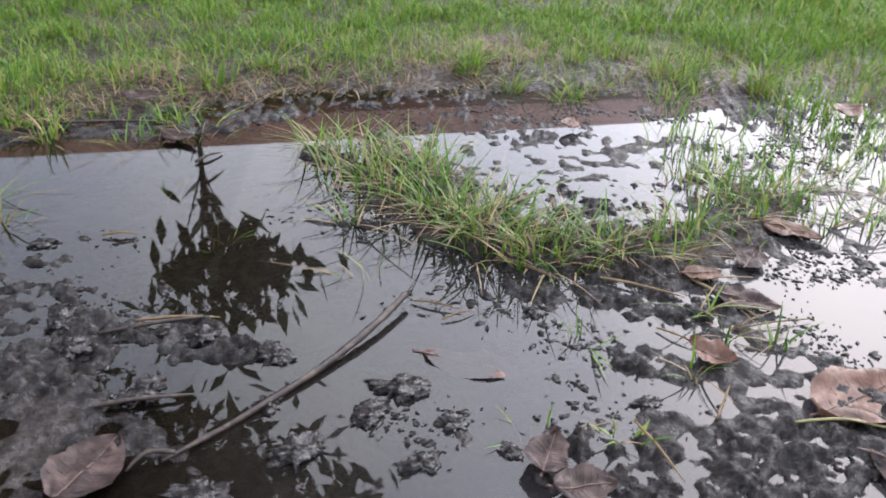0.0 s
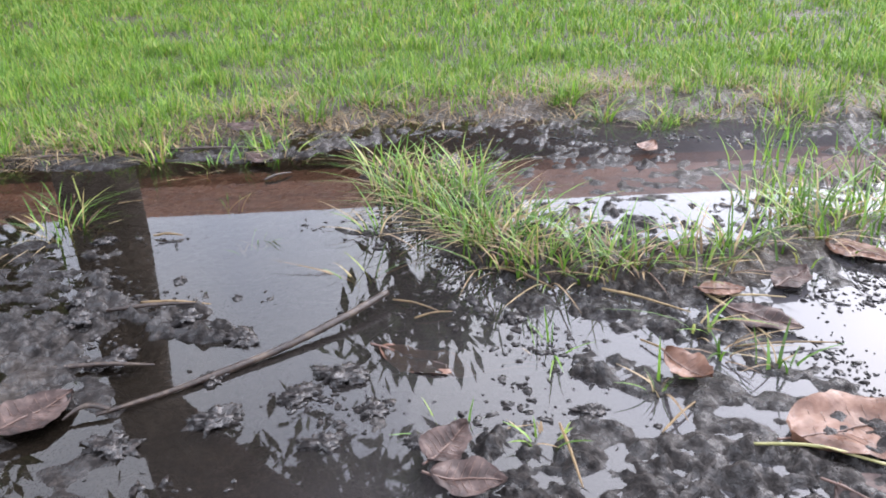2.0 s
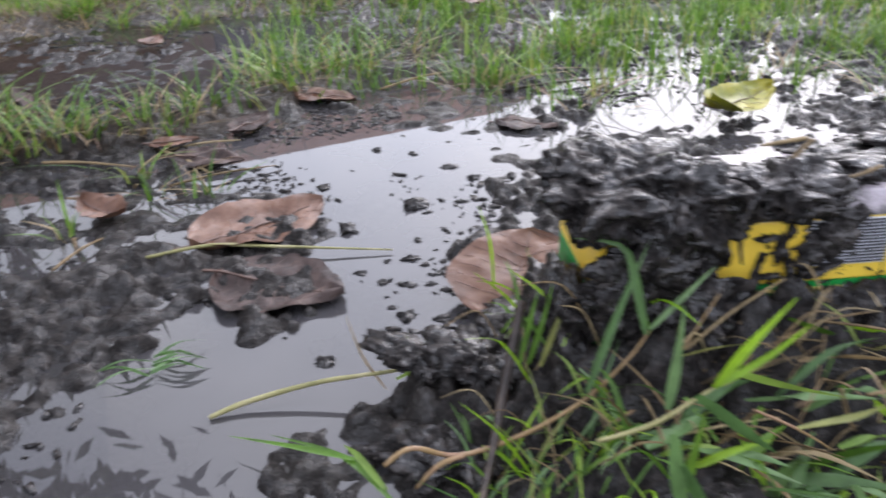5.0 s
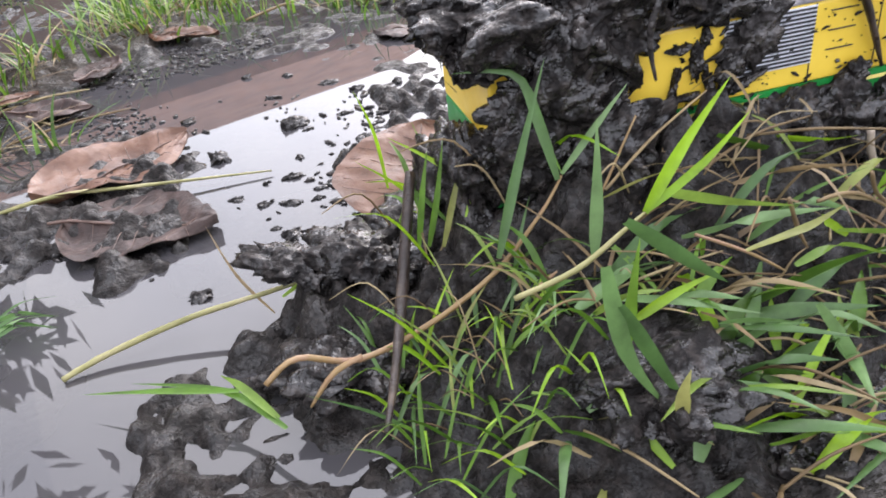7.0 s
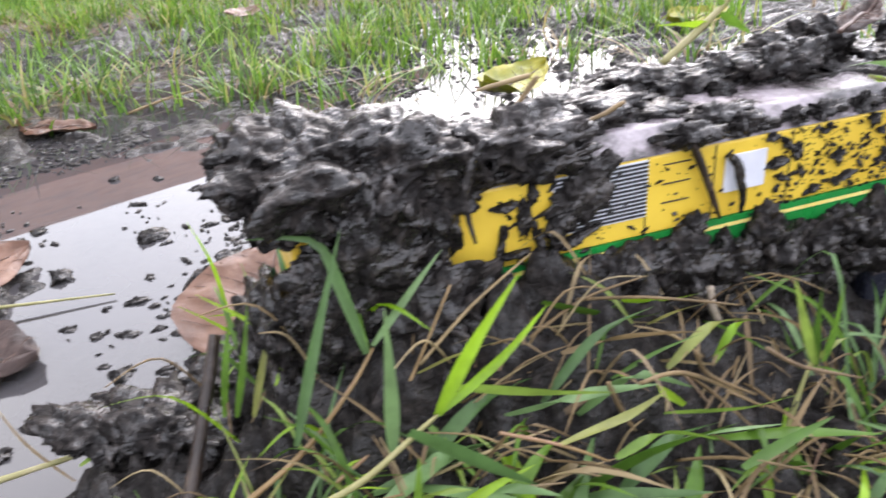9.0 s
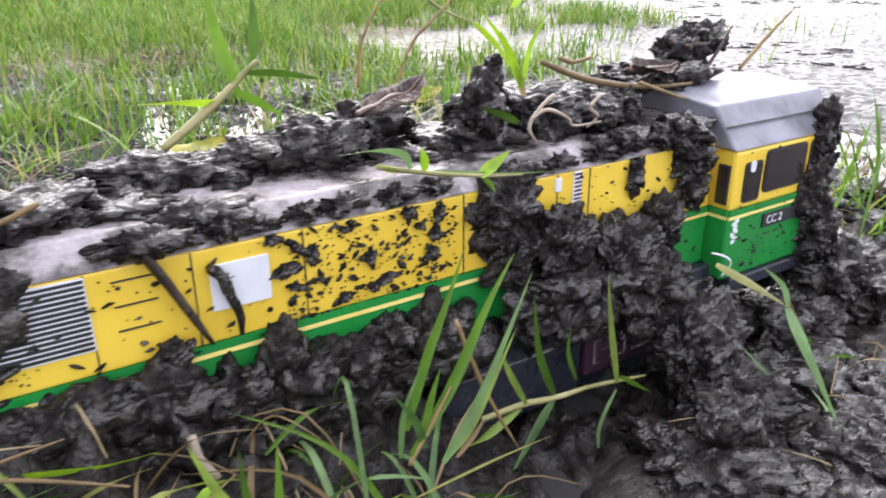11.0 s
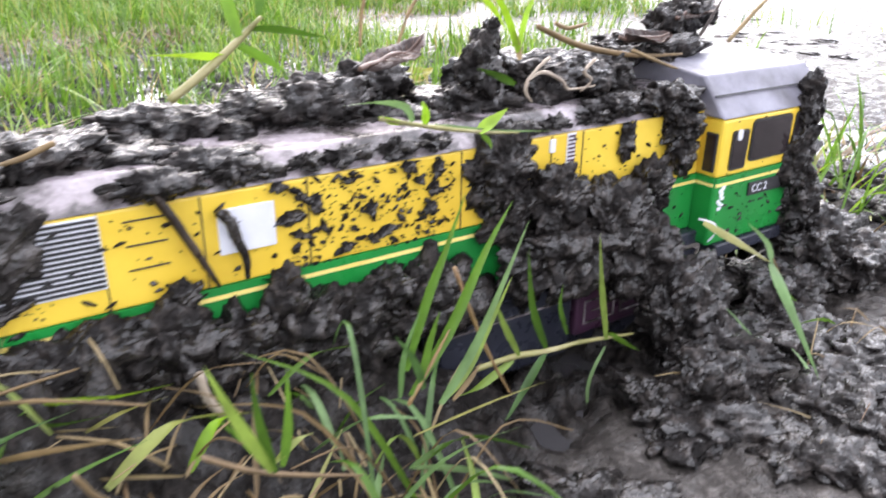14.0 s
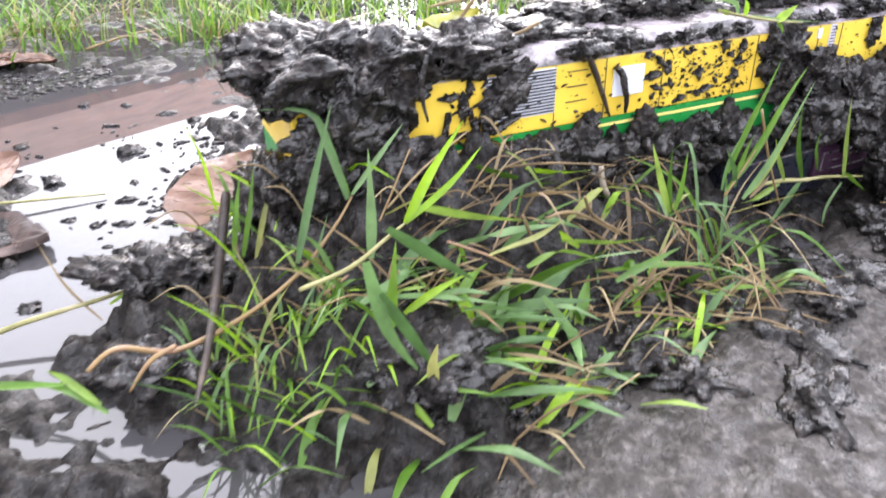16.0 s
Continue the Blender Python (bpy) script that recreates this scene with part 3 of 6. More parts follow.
gx, gy = graded(-0.48, 1.45, 0.0034, 160, 1.10, 1.08), graded(0.06, 1.28, 0.0034, 160, 1.25, 1.05)
GX, GY = np.meshgrid(gx, gy)
GZ = height(GX, GY)
nx, ny = len(gx), len(gy)
idx = np.arange(nx * ny).reshape(ny, nx)
quads = np.stack([idx[:-1, :-1], idx[:-1, 1:], idx[1:, 1:], idx[1:, :-1]], -1).reshape(-1, 4)
me = bpy.data.meshes.new("ground")
me.vertices.add(nx * ny)
me.vertices.foreach_set("co", np.stack([GX, GY, GZ], -1).reshape(-1))
me.loops.add(quads.size)
me.loops.foreach_set("vertex_index", quads.reshape(-1))
me.polygons.add(len(quads))
me.polygons.foreach_set("loop_start", np.arange(0, quads.size, 4))
me.polygons.foreach_set("loop_total", np.full(len(quads), 4))
me.polygons.foreach_set("use_smooth", np.ones(len(quads), bool))
me.update(calc_edges=True)
soil = np.zeros((nx * ny, 4), np.float32)
fx, fy = GX.reshape(-1), GY.reshape(-1)
patch = smooth(-0.1, 0.5, fbm(fx * 5, fy * 5, None, 4, 0.55, 91))
soil[:, 0] = np.clip(np.maximum(silt(fx, fy) * 0.9, smooth(0.1, -0.2, capsule(fx, fy, 2.3, 0.8, 4.2, 1.3, 0.5)) * 0.6) + 0.25 * patch, 0, 1)
soil[:, 1] = np.clip(smooth(-0.15, 0.1, fy - bank_line(fx)) * (0.35 + 0.5 * patch) + smooth(0.1, -0.1, capsule(fx, fy, -0.35, 0.5, 0.0, 0.5, 0.12)) * 0.2 * patch
                     + smooth(0.03, -0.03, union(fx, fy, ISLAND)) * 0.35, 0, 1)
soil[:, 3] = 1
col = me.attributes.new("soil", "FLOAT_COLOR", "POINT")
col.data.foreach_set("color", soil.reshape(-1))
me.materials.append(GROUND)
ground = tagged(new("ground", me), "dark wet clotted mud ground running into a grassy bank", "ground", kind="structure")

bm = bmesh.new()
bmesh.ops.create_grid(bm, x_segments=1, y_segments=1, size=12)
me = bpy.data.meshes.new("water")
bm.to_mesh(me)
bm.free()
me.materials.append(WATER)
water = tagged(new("water", me), "still murky grey puddle water reflecting the sky", "water", kind="structure")
water.location = (0.5, 1.0, 0.0)


def on_ground(x, y):
    """The ground's height, read off its grid."""
    x, y = np.asarray(x, float), np.asarray(y, float)
    i, j = np.clip(np.searchsorted(gx, x) - 1, 0, nx - 2), np.clip(np.searchsorted(gy, y) - 1, 0, ny - 2)
    u, v = (x - gx[i]) / (gx[i + 1] - gx[i]), (y - gy[j]) / (gy[j + 1] - gy[j])
    return (GZ[j, i] * (1 - u) + GZ[j, i + 1] * u) * (1 - v) + (GZ[j + 1, i] * (1 - u) + GZ[j + 1, i + 1] * u) * v


def ground_z(x, y):
    return float(on_ground(x, y))


# ---------------------------------------------------------------- grass in bulk
def blades(x, y, h, w, lean, heading, mat, name, z=None, segs=3, curl=0.6, yaw=None):
    """One mesh of many blades: foot at x, y, of height h and width w, leaning by lean towards heading."""
    n = len(x)
    z = on_ground(x, y) - 0.002 if z is None else z
    face = heading + math.pi / 2 if yaw is None else yaw
    verts = np.zeros((n, 2 * segs + 1, 3))
    for k in range(segs + 1):
        u = k / segs
        out = h * lean * (u ** (1 + curl))
        up = h * (u - 0.45 * np.minimum(lean, 1.4) * u ** 2.2 * 0.6)
        cx, cy, cz = x + np.cos(heading) * out, y + np.sin(heading) * out, z + up
        if k == segs:
            verts[:, 2 * segs] = np.stack([cx, cy, cz], -1)
        else:
            ww = w * (1 - 0.72 * u ** 1.6) / 2
            verts[:, 2 * k] = np.stack([cx - np.cos(face) * ww, cy - np.sin(face) * ww, cz], -1)
            verts[:, 2 * k + 1] = np.stack([cx + np.cos(face) * ww, cy + np.sin(face) * ww, cz], -1)
    per = 2 * segs + 1
    base = (np.arange(n) * per)[:, None]
    loops, totals = [], []
    for k in range(segs - 1):
        loops.append(base + np.array([2 * k, 2 * k + 1, 2 * k + 3, 2 * k + 2]))
        totals.append(4)
    loops.append(base + np.array([2 * segs - 2, 2 * segs - 1, 2 * segs]))
    totals.append(3)
    flat = np.concatenate([q for q in loops], 1).reshape(-1)
    total = np.tile(np.array(totals), n)
    mesh = bpy.data.meshes.new(name)
    mesh.vertices.add(n * per)
    mesh.vertices.foreach_set("co", verts.reshape(-1))
    mesh.loops.add(len(flat))
    mesh.loops.foreach_set("vertex_index", flat)
    mesh.polygons.add(len(total))
    mesh.polygons.foreach_set("loop_start", np.concatenate([[0], np.cumsum(total)[:-1]]))
    mesh.polygons.foreach_set("loop_total", total)
    mesh.update(calc_edges=True)
    mesh.materials.append(mat)
    return new(name, mesh)


rng = np.random.RandomState(4)


def scatter(n, x0, x1, y0, y1, keep):
    x, y = rng.uniform(x0, x1, n), rng.uniform(y0, y1, n)
    k = rng.uniform(0, 1, n) < keep(x, y)
    return x[k], y[k]


def lawn_cover(x, y):
    b = y - bank_line(x) + 0.10 * fbm(x * 3.5, y * 3.5, None, 3, 0.5, 51)
    flat = smooth(0.15, -0.25, capsule(x, y, 2.2, 0.75, 5.2, 2.0, 0.45, 0.75))
    return smooth(-0.08, 0.26, b) * (1 - 0.97 * flat) * np.clip(0.80 + 0.75 * fbm(x * 6, y * 6, None, 3, 0.5, 53), 0.08, 1)


for tag_, (n, x0, x1, y0, y1, hh, ww) in {"near": (90000, -2.7, 2.6, 1.1, 2.6, 0.054, 0.0032), "mid": (84000, -3.8, 5.0, 2.4, 4.6, 0.062, 0.0055), "far": (60000, -6, 10, 4.4, 11.0, 0.095, 0.018)}.items():
    x, y = scatter(n, x0, x1, y0, y1, lawn_cover)
    tall = 0.70 + 0.75 * smooth(0.2, 1.2, x - 0.15 * y) + 0.45 * np.clip(fbm(x * 9, y * 9, None, 3, 0.55, 57), -0.7, 1)
    k = len(x)
    tagged(blades(x, y, hh * tall * rng.uniform(0.5, 1.35, k), ww * rng.uniform(0.7, 1.3, k), rng.uniform(0.1, 1.3, k), rng.uniform(0, 2 * math.pi, k), LAWN, "lawn_grass", segs=3),
           "bright green lawn grass growing on the bank", "grass", kind="stuff")
# matted dry stalks and thatch at the lawn's foot
x, y = scatter(30000, -1.8, 2.4, 1.1, 2.2, lambda x, y: smooth(-0.16, -0.02, y - bank_line(x)) * smooth(0.5, 0.1, y - bank_line(x)) * np.clip(0.45 + 0.9 * fbm(x * 5, y * 5, None, 3, 0.5, 58), 0, 1))
k = len(x)
tagged(blades(x, y, 0.026 * rng.uniform(0.5, 1.6, k), 0.0024 * rng.uniform(0.7, 1.4, k), rng.uniform(1.0, 3.0, k), rng.uniform(0, 6.28, k), DRY, "dry_thatch"),
       "matted dry brown stalks at the foot of the lawn", "dead grass", kind="stuff")
# thin growth on the wet ground behind the engine and beyond the puddles
def wet_cover(x, y):
    u = fbm(x * 4.5, y * 4.5, None, 3, 0.55, 63)
    pud = smooth(0.03, -0.03, union(x, y, PUDDLES))
    far = smooth(0.92, 1.15, y + 0.10 * (x - 1)) * smooth(0.1, -0.1, y - bank_line(x))
    flat = smooth(0.2, -0.2, capsule(x, y, 2.3, 0.75, 5.2, 2.0, 0.45, 0.7))
    return far * (1 - 0.55 * pud) * (1 - 0.95 * flat) * smooth(-0.30, 0.35, u) * smooth(0.2, 0.9, x)
x, y = scatter(24000, 0.45, 3.2, 0.85, 2.3, wet_cover)
k = len(x)
tagged(blades(x, y, 0.06 * rng.uniform(0.4, 1.5, k), 0.0034 * rng.uniform(0.7, 1.3, k), rng.uniform(0.1, 1.2, k), rng.uniform(0, 6.28, k), LAWN, "marsh_grass"),
       "sparse green grass standing in wet mud", "grass", kind="stuff")


TUFTS = 0


def tuft(x, y, count, h, spread, mat=BLADE, dry=0.25, width=0.0031, lean=(0.15, 1.7)):
    """A tuft of grass: green blades over a fringe of dry ones."""
    global TUFTS
    TUFTS += 1
    g = np.random.RandomState(100 + TUFTS)
    top = empty("grass_tuft", pose(x, y, ground_z(x, y)))
    for name, m, n, f in (("foliage", mat, int(count * (1 - dry)), 1.0), ("thatch", DRY, int(count * dry) + 1, 0.6)):
        a, r = g.uniform(0, 6.28, n), spread * np.sqrt(g.uniform(0, 1, n))
        px, py = x + r * np.cos(a), y + r * np.sin(a)
        ln = g.uniform(*lean, n) * (1.0 if f == 1.0 else 1.9)
        ob = blades(px, py, h * f * g.uniform(0.45, 1.2, n), width * g.uniform(0.6, 1.25, n), ln, a + g.normal(0, 0.9, n), m, name, segs=5)
        ob.parent = top
        ob.matrix_parent_inverse = top.matrix_world.inverted()
        tagged(ob, "dry tan blades at the tuft's foot" if f < 1 else "", kind="stuff")
    return tagged(top, "small tuft of green grass rooted in wet mud", "grass tuft", "tufts in the mud")


for x, y, c, h, s in [(-0.20, 1.36, 60, 0.075, 0.045), (-0.14, 1.27, 90, 0.085, 0.05), (-0.07, 1.20, 110, 0.085, 0.05), (0.00, 1.14, 120, 0.085, 0.05), (-0.02, 1.28, 70, 0.07, 0.05),
                      (0.05, 1.07, 130, 0.08, 0.05), (0.10, 1.00, 110, 0.075, 0.045), (0.17, 0.97, 100, 0.065, 0.04), (0.24, 0.98, 90, 0.06, 0.045), (0.31, 0.99, 70, 0.06, 0.045), (0.12, 1.10, 80, 0.07, 0.05),
                      (0.38, 1.00, 60, 0.065, 0.04), (0.43, 1.08, 50, 0.07, 0.035), (0.56, 1.17, 80, 0.075, 0.05), (0.64, 1.26, 70, 0.08, 0.05), (0.50, 1.25, 50, 0.06, 0.05), (0.20, 0.765, 22, 0.05, 0.012),
                      (0.375, 0.83, 14, 0.06, 0.010), (0.455, 0.775, 16, 0.045, 0.018), (0.22, 0.60, 18, 0.03, 0.02), (-0.72, 1.06, 40, 0.06, 0.04), (-0.55, 1.33, 40, 0.05, 0.04), (-0.42, 1.14, 14, 0.04, 0.02), (-0.45, 1.40, 30, 0.05, 0.04), (-0.66, 0.98, 50, 0.07, 0.045), (-0.30, 0.985, 16, 0.035, 0.018), (-0.08, 0.90, 14, 0.075, 0.016), (-0.12, 1.06, 18, 0.075, 0.020), (0.33, 0.70, 12, 0.045, 0.014), (0.13, 0.60, 12, 0.040, 0.012), (0.40, 0.79, 12, 0.055, 0.012),
                      (0.84, 1.10, 60, 0.07, 0.05), (0.95, 0.97, 50, 0.07, 0.04), (1.04, 1.30, 90, 0.08, 0.06), (0.76, 1.34, 60, 0.07, 0.05), (1.16, 1.02, 50, 0.075, 0.05), (1.30, 1.02, 60, 0.07, 0.05), (1.40, 0.86, 70, 0.08, 0.06),
                      (1.62, 0.37, 60, 0.10, 0.06), (1.70, 0.50, 50, 0.08, 0.07), (1.55, 0.28, 40, 0.05, 0.05), (1.78, 0.36, 40, 0.06, 0.06), (1.62, 0.72, 70, 0.09, 0.07), (1.85, 0.80, 60, 0.08, 0.07), (1.5, 0.62, 50, 0.07, 0.06)]:
    tuft(x, y, int(c * 0.85), h * 1.12, s * 1.25, dry=0.42, width=0.0036)
g = np.random.RandomState(77)
for k in range(46):
    x = g.uniform(-1.15, 1.55)
    y = float(bank_line(x)) + g.uniform(-0.16, 0.14)
    tuft(x, y, int(g.uniform(20, 70)), g.uniform(0.035, 0.085), g.uniform(0.02, 0.055), LAWN, g.uniform(0.15, 0.5), 0.0036)


# ---------------------------------------------------------------- the toy locomotive
def locomotive():
    loco = empty("toy_locomotive", LOCO)
    part("hood_upper", box_bm(-0.205, 0.292, 0.0, 0.085, 0.1040, 0.1430, 0.0012), YELLOW, loco, "yellow upper hood side")
    part("hood_lower", box_bm(-0.205, 0.292, 0.0, 0.085, 0.0690, 0.1038, 0.0012), GREEN, loco, "green lower hood side")
    part("hood_roof", prism_bm([(-0.001, 0.1431), (0.086, 0.1431), (0.074, 0.1530), (0.043, 0.1545), (0.012, 0.1530)], -0.205, 0.290, 0.0012), ROOF, loco, "grey-lilac roof with bevelled edge")
    part("stripe", box_bm(-0.2045, 0.2915, -0.0006, 0.001, 0.0985, 0.1004), STRIPE, loco, "thin pale yellow stripe")
    part("stripe", box_bm(-0.2045, 0.2915, -0.0005, 0.001, 0.1006, 0.1040), GREEN, loco, "thin green stripe")
    # radiator grille
    grille = part("grille", box_bm(-0.090, -0.042, -0.0005, 0.001, 0.1140, 0.1420), WHITE, loco, "white grille with dark slats")
    for k in range(14):
        z = 0.1150 + 0.00195 * k
        part("slat", box_bm(-0.0895, -0.0425, -0.0013, -0.0003, z, z + 0.0009), GASKET, grille)
    # engine-room doors: seams and vents
    for x in (-0.0425, -0.006, 0.0380, 0.116, 0.172, 0.1935):
        part("seam", box_bm(x, x + 0.0005, -0.0004, 0.001, 0.1042, 0.1425), GASKET, loco)
    for z in (0.1375, 0.1280, 0.1185):
        part("vent", box_bm(-0.0340, -0.0190, -0.0007, 0.001, z, z + 0.0006, 0.0002), GASKET, loco)
    part("plate", box_bm(0.0, 0.0235, -0.0010, 0.001, 0.1172, 0.1360, 0.0004), WHITE, loco, "blank white square plate")
    ladder = part("ladder_strip", box_bm(0.1825, 0.1880, -0.0008, 0.001, 0.1150, 0.1425), WHITE, loco, "white strip with dark rungs")
    for k in range(13):
        z = 0.1155 + 0.0021 * k
        part("rung", box_bm(0.1830, 0.1875, -0.0014, -0.0006, z, z + 0.0009), PURPLE, ladder)
    part("marker_lamp", box_bm(0.1705, 0.1745, -0.0010, 0.001, 0.1340, 0.1410, 0.0005), WHITE, loco, "small white marker")
    # cab
    part("cab_lower", box_bm(0.2925, 0.392, -0.014, 0.099, 0.0605, 0.1035, 0.002), GREEN, loco, "green lower cab")
    part("cab_upper", box_bm(0.2925, 0.392, -0.014, 0.099, 0.1037, 0.1390, 0.002), YELLOW, loco, "yellow upper cab")
    roof = part("cab_roof", prism_bm([(-0.015, 0.1392), (0.100, 0.1392), (0.082, 0.1620), (0.043, 0.1665), (0.003, 0.1620)], 0.2905, 0.394, 0.0016), CABROOF, loco, "blue-grey sloped cab roof")
    bm = prism_bm([(-0.0066, 0.1510), (-0.0060, 0.1518), (-0.0068, 0.1520), (-0.0074, 0.1512)], 0.2908, 0.3938)
    part("roof_seam", bm, GASKET, roof)
    part("stripe", box_bm(0.2930, 0.3915, -0.0147, -0.0135, 0.0985, 0.1004), STRIPE, loco, "thin pale yellow stripe")
    part("stripe", box_bm(0.2930, 0.3915, -0.0146, -0.0135, 0.1006, 0.1040), GREEN, loco, "thin green stripe")
    part("stripe", box_bm(0.2918, 0.2930, -0.0125, -0.0005, 0.0985, 0.1004), STRIPE, loco, "thin pale yellow stripe")
    part("stripe", box_bm(0.2919, 0.2930, -0.0125, -0.0005, 0.1006, 0.1040), GREEN, loco, "thin green stripe")
    for x0, x1, z0, z1, r in ((0.3015, 0.3170, 0.1075, 0.1315, 0.0022), (0.3200, 0.3600, 0.1105, 0.1362, 0.0032), (0.3640, 0.3860, 0.1105, 0.1362, 0.0030)):
        win = part("window", plate_bm(rounded(x0, x1, z0, z1, r), -0.0150, -0.0130), GASKET, loco, "dark cab window")
        pane = part("pane", plate_bm(rounded(x0 + 0.0012, x1 - 0.0012, z0 + 0.0012, z1 - 0.0012, r * 0.7), -0.0153, -0.0150), GLASS_DARK, win)
    bm = box_bm(0.2912, 0.2930, -0.0115, -0.0035, 0.1070, 0.1305, 0.0006)
    win = part("window", bm, GASKET, loco, "narrow dark cab front window")
    part("pane", box_bm(0.2908, 0.2912, -0.0105, -0.0045, 0.1082, 0.1293), GLASS_DARK, win)
    board = part("number_board", box_bm(0.3255, 0.3600, -0.0152, -0.0138, 0.0878, 0.0962, 0.0003), GASKET, loco, "black board with white lettering")
    txt = bpy.data.curves.new("lettering", "FONT")
    txt.body, txt.size, txt.extrude, txt.align_x, txt.align_y = "CC 2", 0.0072, 0.0001, "LEFT", "CENTER"
    dg = new("lettering_source", txt)
    bpy.context.view_layer.update()
    tm = bpy.data.meshes.new_from_object(dg.evaluated_get(bpy.context.evaluated_depsgraph_get()))
    bpy.data.objects.remove(dg)
    tm.materials.clear()
    tm.materials.append(WHITE)
    ob = new("lettering", tm)
    ob.parent = board
    ob.matrix_local = pose(0.3280, -0.0155, 0.0920, 90, 0, 0)
    for k, w in enumerate((0.003, 0.001, 0.0045)):
        part("small_mark", box_bm(0.3290 + 0.005 * k, 0.3290 + 0.005 * k + w, -0.0145, -0.0138, 0.0825, 0.0838), GASKET, loco)
    # scraped paint on the cab's corner
    g = np.random.RandomState(6)
    for k in range(12):
        z = 0.0830 + 0.0016 * k
        x = 0.2995 + 0.0016 * math.sin(k * 1.7) + 0.0006 * g.normal()
        part("scrape", plate_bm(rounded(x - 0.0018 * g.uniform(0.5, 1.2), x + 0.0016, z, z + 0.0022, 0.0007, 2), -0.0143 - 0.00002 * k, -0.0138), WHITE, loco)
    part("scrape", plate_bm(rounded(0.3050, 0.3095, 0.1255, 0.1322, 0.0018, 3), -0.0157, -0.0152), WHITE, loco, "white scraped patch")
    v, f = tube([(0.293, -0.0145, 0.064), (0.295, -0.018, 0.072), (0.290, -0.018, 0.078), (0.284, -0.012, 0.080)], [0.0007, 0.0007], 6)
    rail = new("handrail", mesh_from("handrail", v, f, WHITE))
    rail.parent = loco
    # underframe, tank and bogies
    part("underframe", box_bm(-0.200, 0.395, -0.006, 0.091, 0.0600, 0.0688, 0.001), NAVY, loco, "dark underframe beam")
    part("step", box_bm(0.300, 0.390, -0.016, -0.004, 0.0520, 0.0602, 0.001), NAVY, loco)
    tank = part("fuel_tank", box_bm(0.105, 0.1955, -0.002, 0.087, 0.0120, 0.0600, 0.003), NAVY, loco, "dark navy fuel tank")
    part("tank_edge", box_bm(0.106, 0.1945, -0.0032, -0.0018, 0.0470, 0.0482), ROOF, tank)
    for x0 in (0.1990, -0.160):
        bogie = part("bogie", box_bm(x0, x0 + 0.100, -0.001, 0.086, 0.0200, 0.0500, 0.002), PURPLE, loco, "dark purple bogie frame")
        part("bogie_rail", box_bm(x0, x0 + 0.100, -0.0025, 0.0, 0.0500, 0.0545, 0.0006), NAVY, bogie)
        for a, b, c, d in ((0.006, 0.030, 0.041, 0.0418), (0.006, 0.030, 0.027, 0.0278), (0.006, 0.0068, 0.027, 0.041), (0.030, 0.0308, 0.027, 0.041), (0.012, 0.024, 0.034, 0.0347), (0.036, 0.060, 0.041, 0.0418), (0.036, 0.060, 0.027, 0.0278), (0.036, 0.0368, 0.027, 0.041), (0.060, 0.0608, 0.027, 0.0418)):
            part("moulding", box_bm(x0 + a, x0 + b, -0.0022, 0.0, c, d), ROOF, bogie)
        for k in range(3):
            bm = bmesh.new()
            bmesh.ops.create_cone(bm, cap_ends=True, segments=24, radius1=0.018, radius2=0.016, depth=0.006)
            bmesh.ops.transform(bm, matrix=pose(x0 + 0.017 + 0.033 * k, 0.010, 0.022, 90, 0, 0), verts=bm.verts)
            part("wheel", bm, NAVY, loco)
    return loco


toy = tagged(locomotive(), "yellow and green toy locomotive half buried in black mud", "toy train")


# ---------------------------------------------------------------- mud on and round the engine
def at_loco(x, y, z):
    return tuple(LOCO @ Vector((x, y, z)))


CLODS = 0


def loco_mud(x, y, z, sx, sy, sz, mat=MUD, label="thick clotted black mud stuck to the locomotive", name="mud_clod", tilt=0.0, detail=5, rough=0.5, freq=2.2):
    global CLODS
    CLODS += 1
    ob = lump(name, at_loco(x, y, z), (sx, sy, sz), mat, 40 + CLODS, -6.0, detail, rough, freq, 0.0, None, tilt)
    return tagged(ob, label, "mud", "mud on the toy")


# nose
loco_mud(-0.182, 0.032, 0.152, 0.050, 0.050, 0.022, detail=6, freq=2.6)
loco_mud(-0.150, 0.014, 0.150, 0.036, 0.030, 0.022, detail=6)
loco_mud(-0.178, -0.003, 0.122, 0.032, 0.014, 0.036, detail=6)
loco_mud(-0.186, -0.003, 0.098, 0.018, 0.012, 0.022, detail=6)
loco_mud(-0.150, -0.008, 0.087, 0.045, 0.018, 0.025, detail=6)
loco_mud(-0.205, 0.045, 0.160, 0.026, 0.034, 0.014)
loco_mud(-0.138, -0.001, 0.134, 0.004, 0.003, 0.007)
loco_mud(-0.143, -0.001, 0.117, 0.0024, 0.003, 0.008, tilt=20)
loco_mud(-0.105, 0.010, 0.158, 0.038, 0.024, 0.014, MUD_GREY, detail=6)
loco_mud(-0.092, -0.001, 0.149, 0.026, 0.006, 0.007)
loco_mud(-0.077, -0.002, 0.133, 0.022, 0.005, 0.013, MUD_GREY, tilt=-48, detail=6)
loco_mud(-0.212, 0.012, 0.146, 0.012, 0.020, 0.012, detail=6)
loco_mud(-0.152, -0.004, 0.114, 0.015, 0.006, 0.024, detail=6)
loco_mud(-0.208, -0.002, 0.106, 0.008, 0.008, 0.010)
loco_mud(-0.086, -0.002, 0.122, 0.006, 0.004, 0.013, tilt=35)
loco_mud(-0.115, -0.001, 0.117, 0.0022, 0.003, 0.009, tilt=12)
loco_mud(-0.097, -0.001, 0.115, 0.0025, 0.003, 0.009, tilt=-18)
loco_mud(-0.108, -0.001, 0.110, 0.008, 0.003, 0.0022)
loco_mud(-0.100, -0.001, 0.138, 0.0028, 0.003, 0.006)
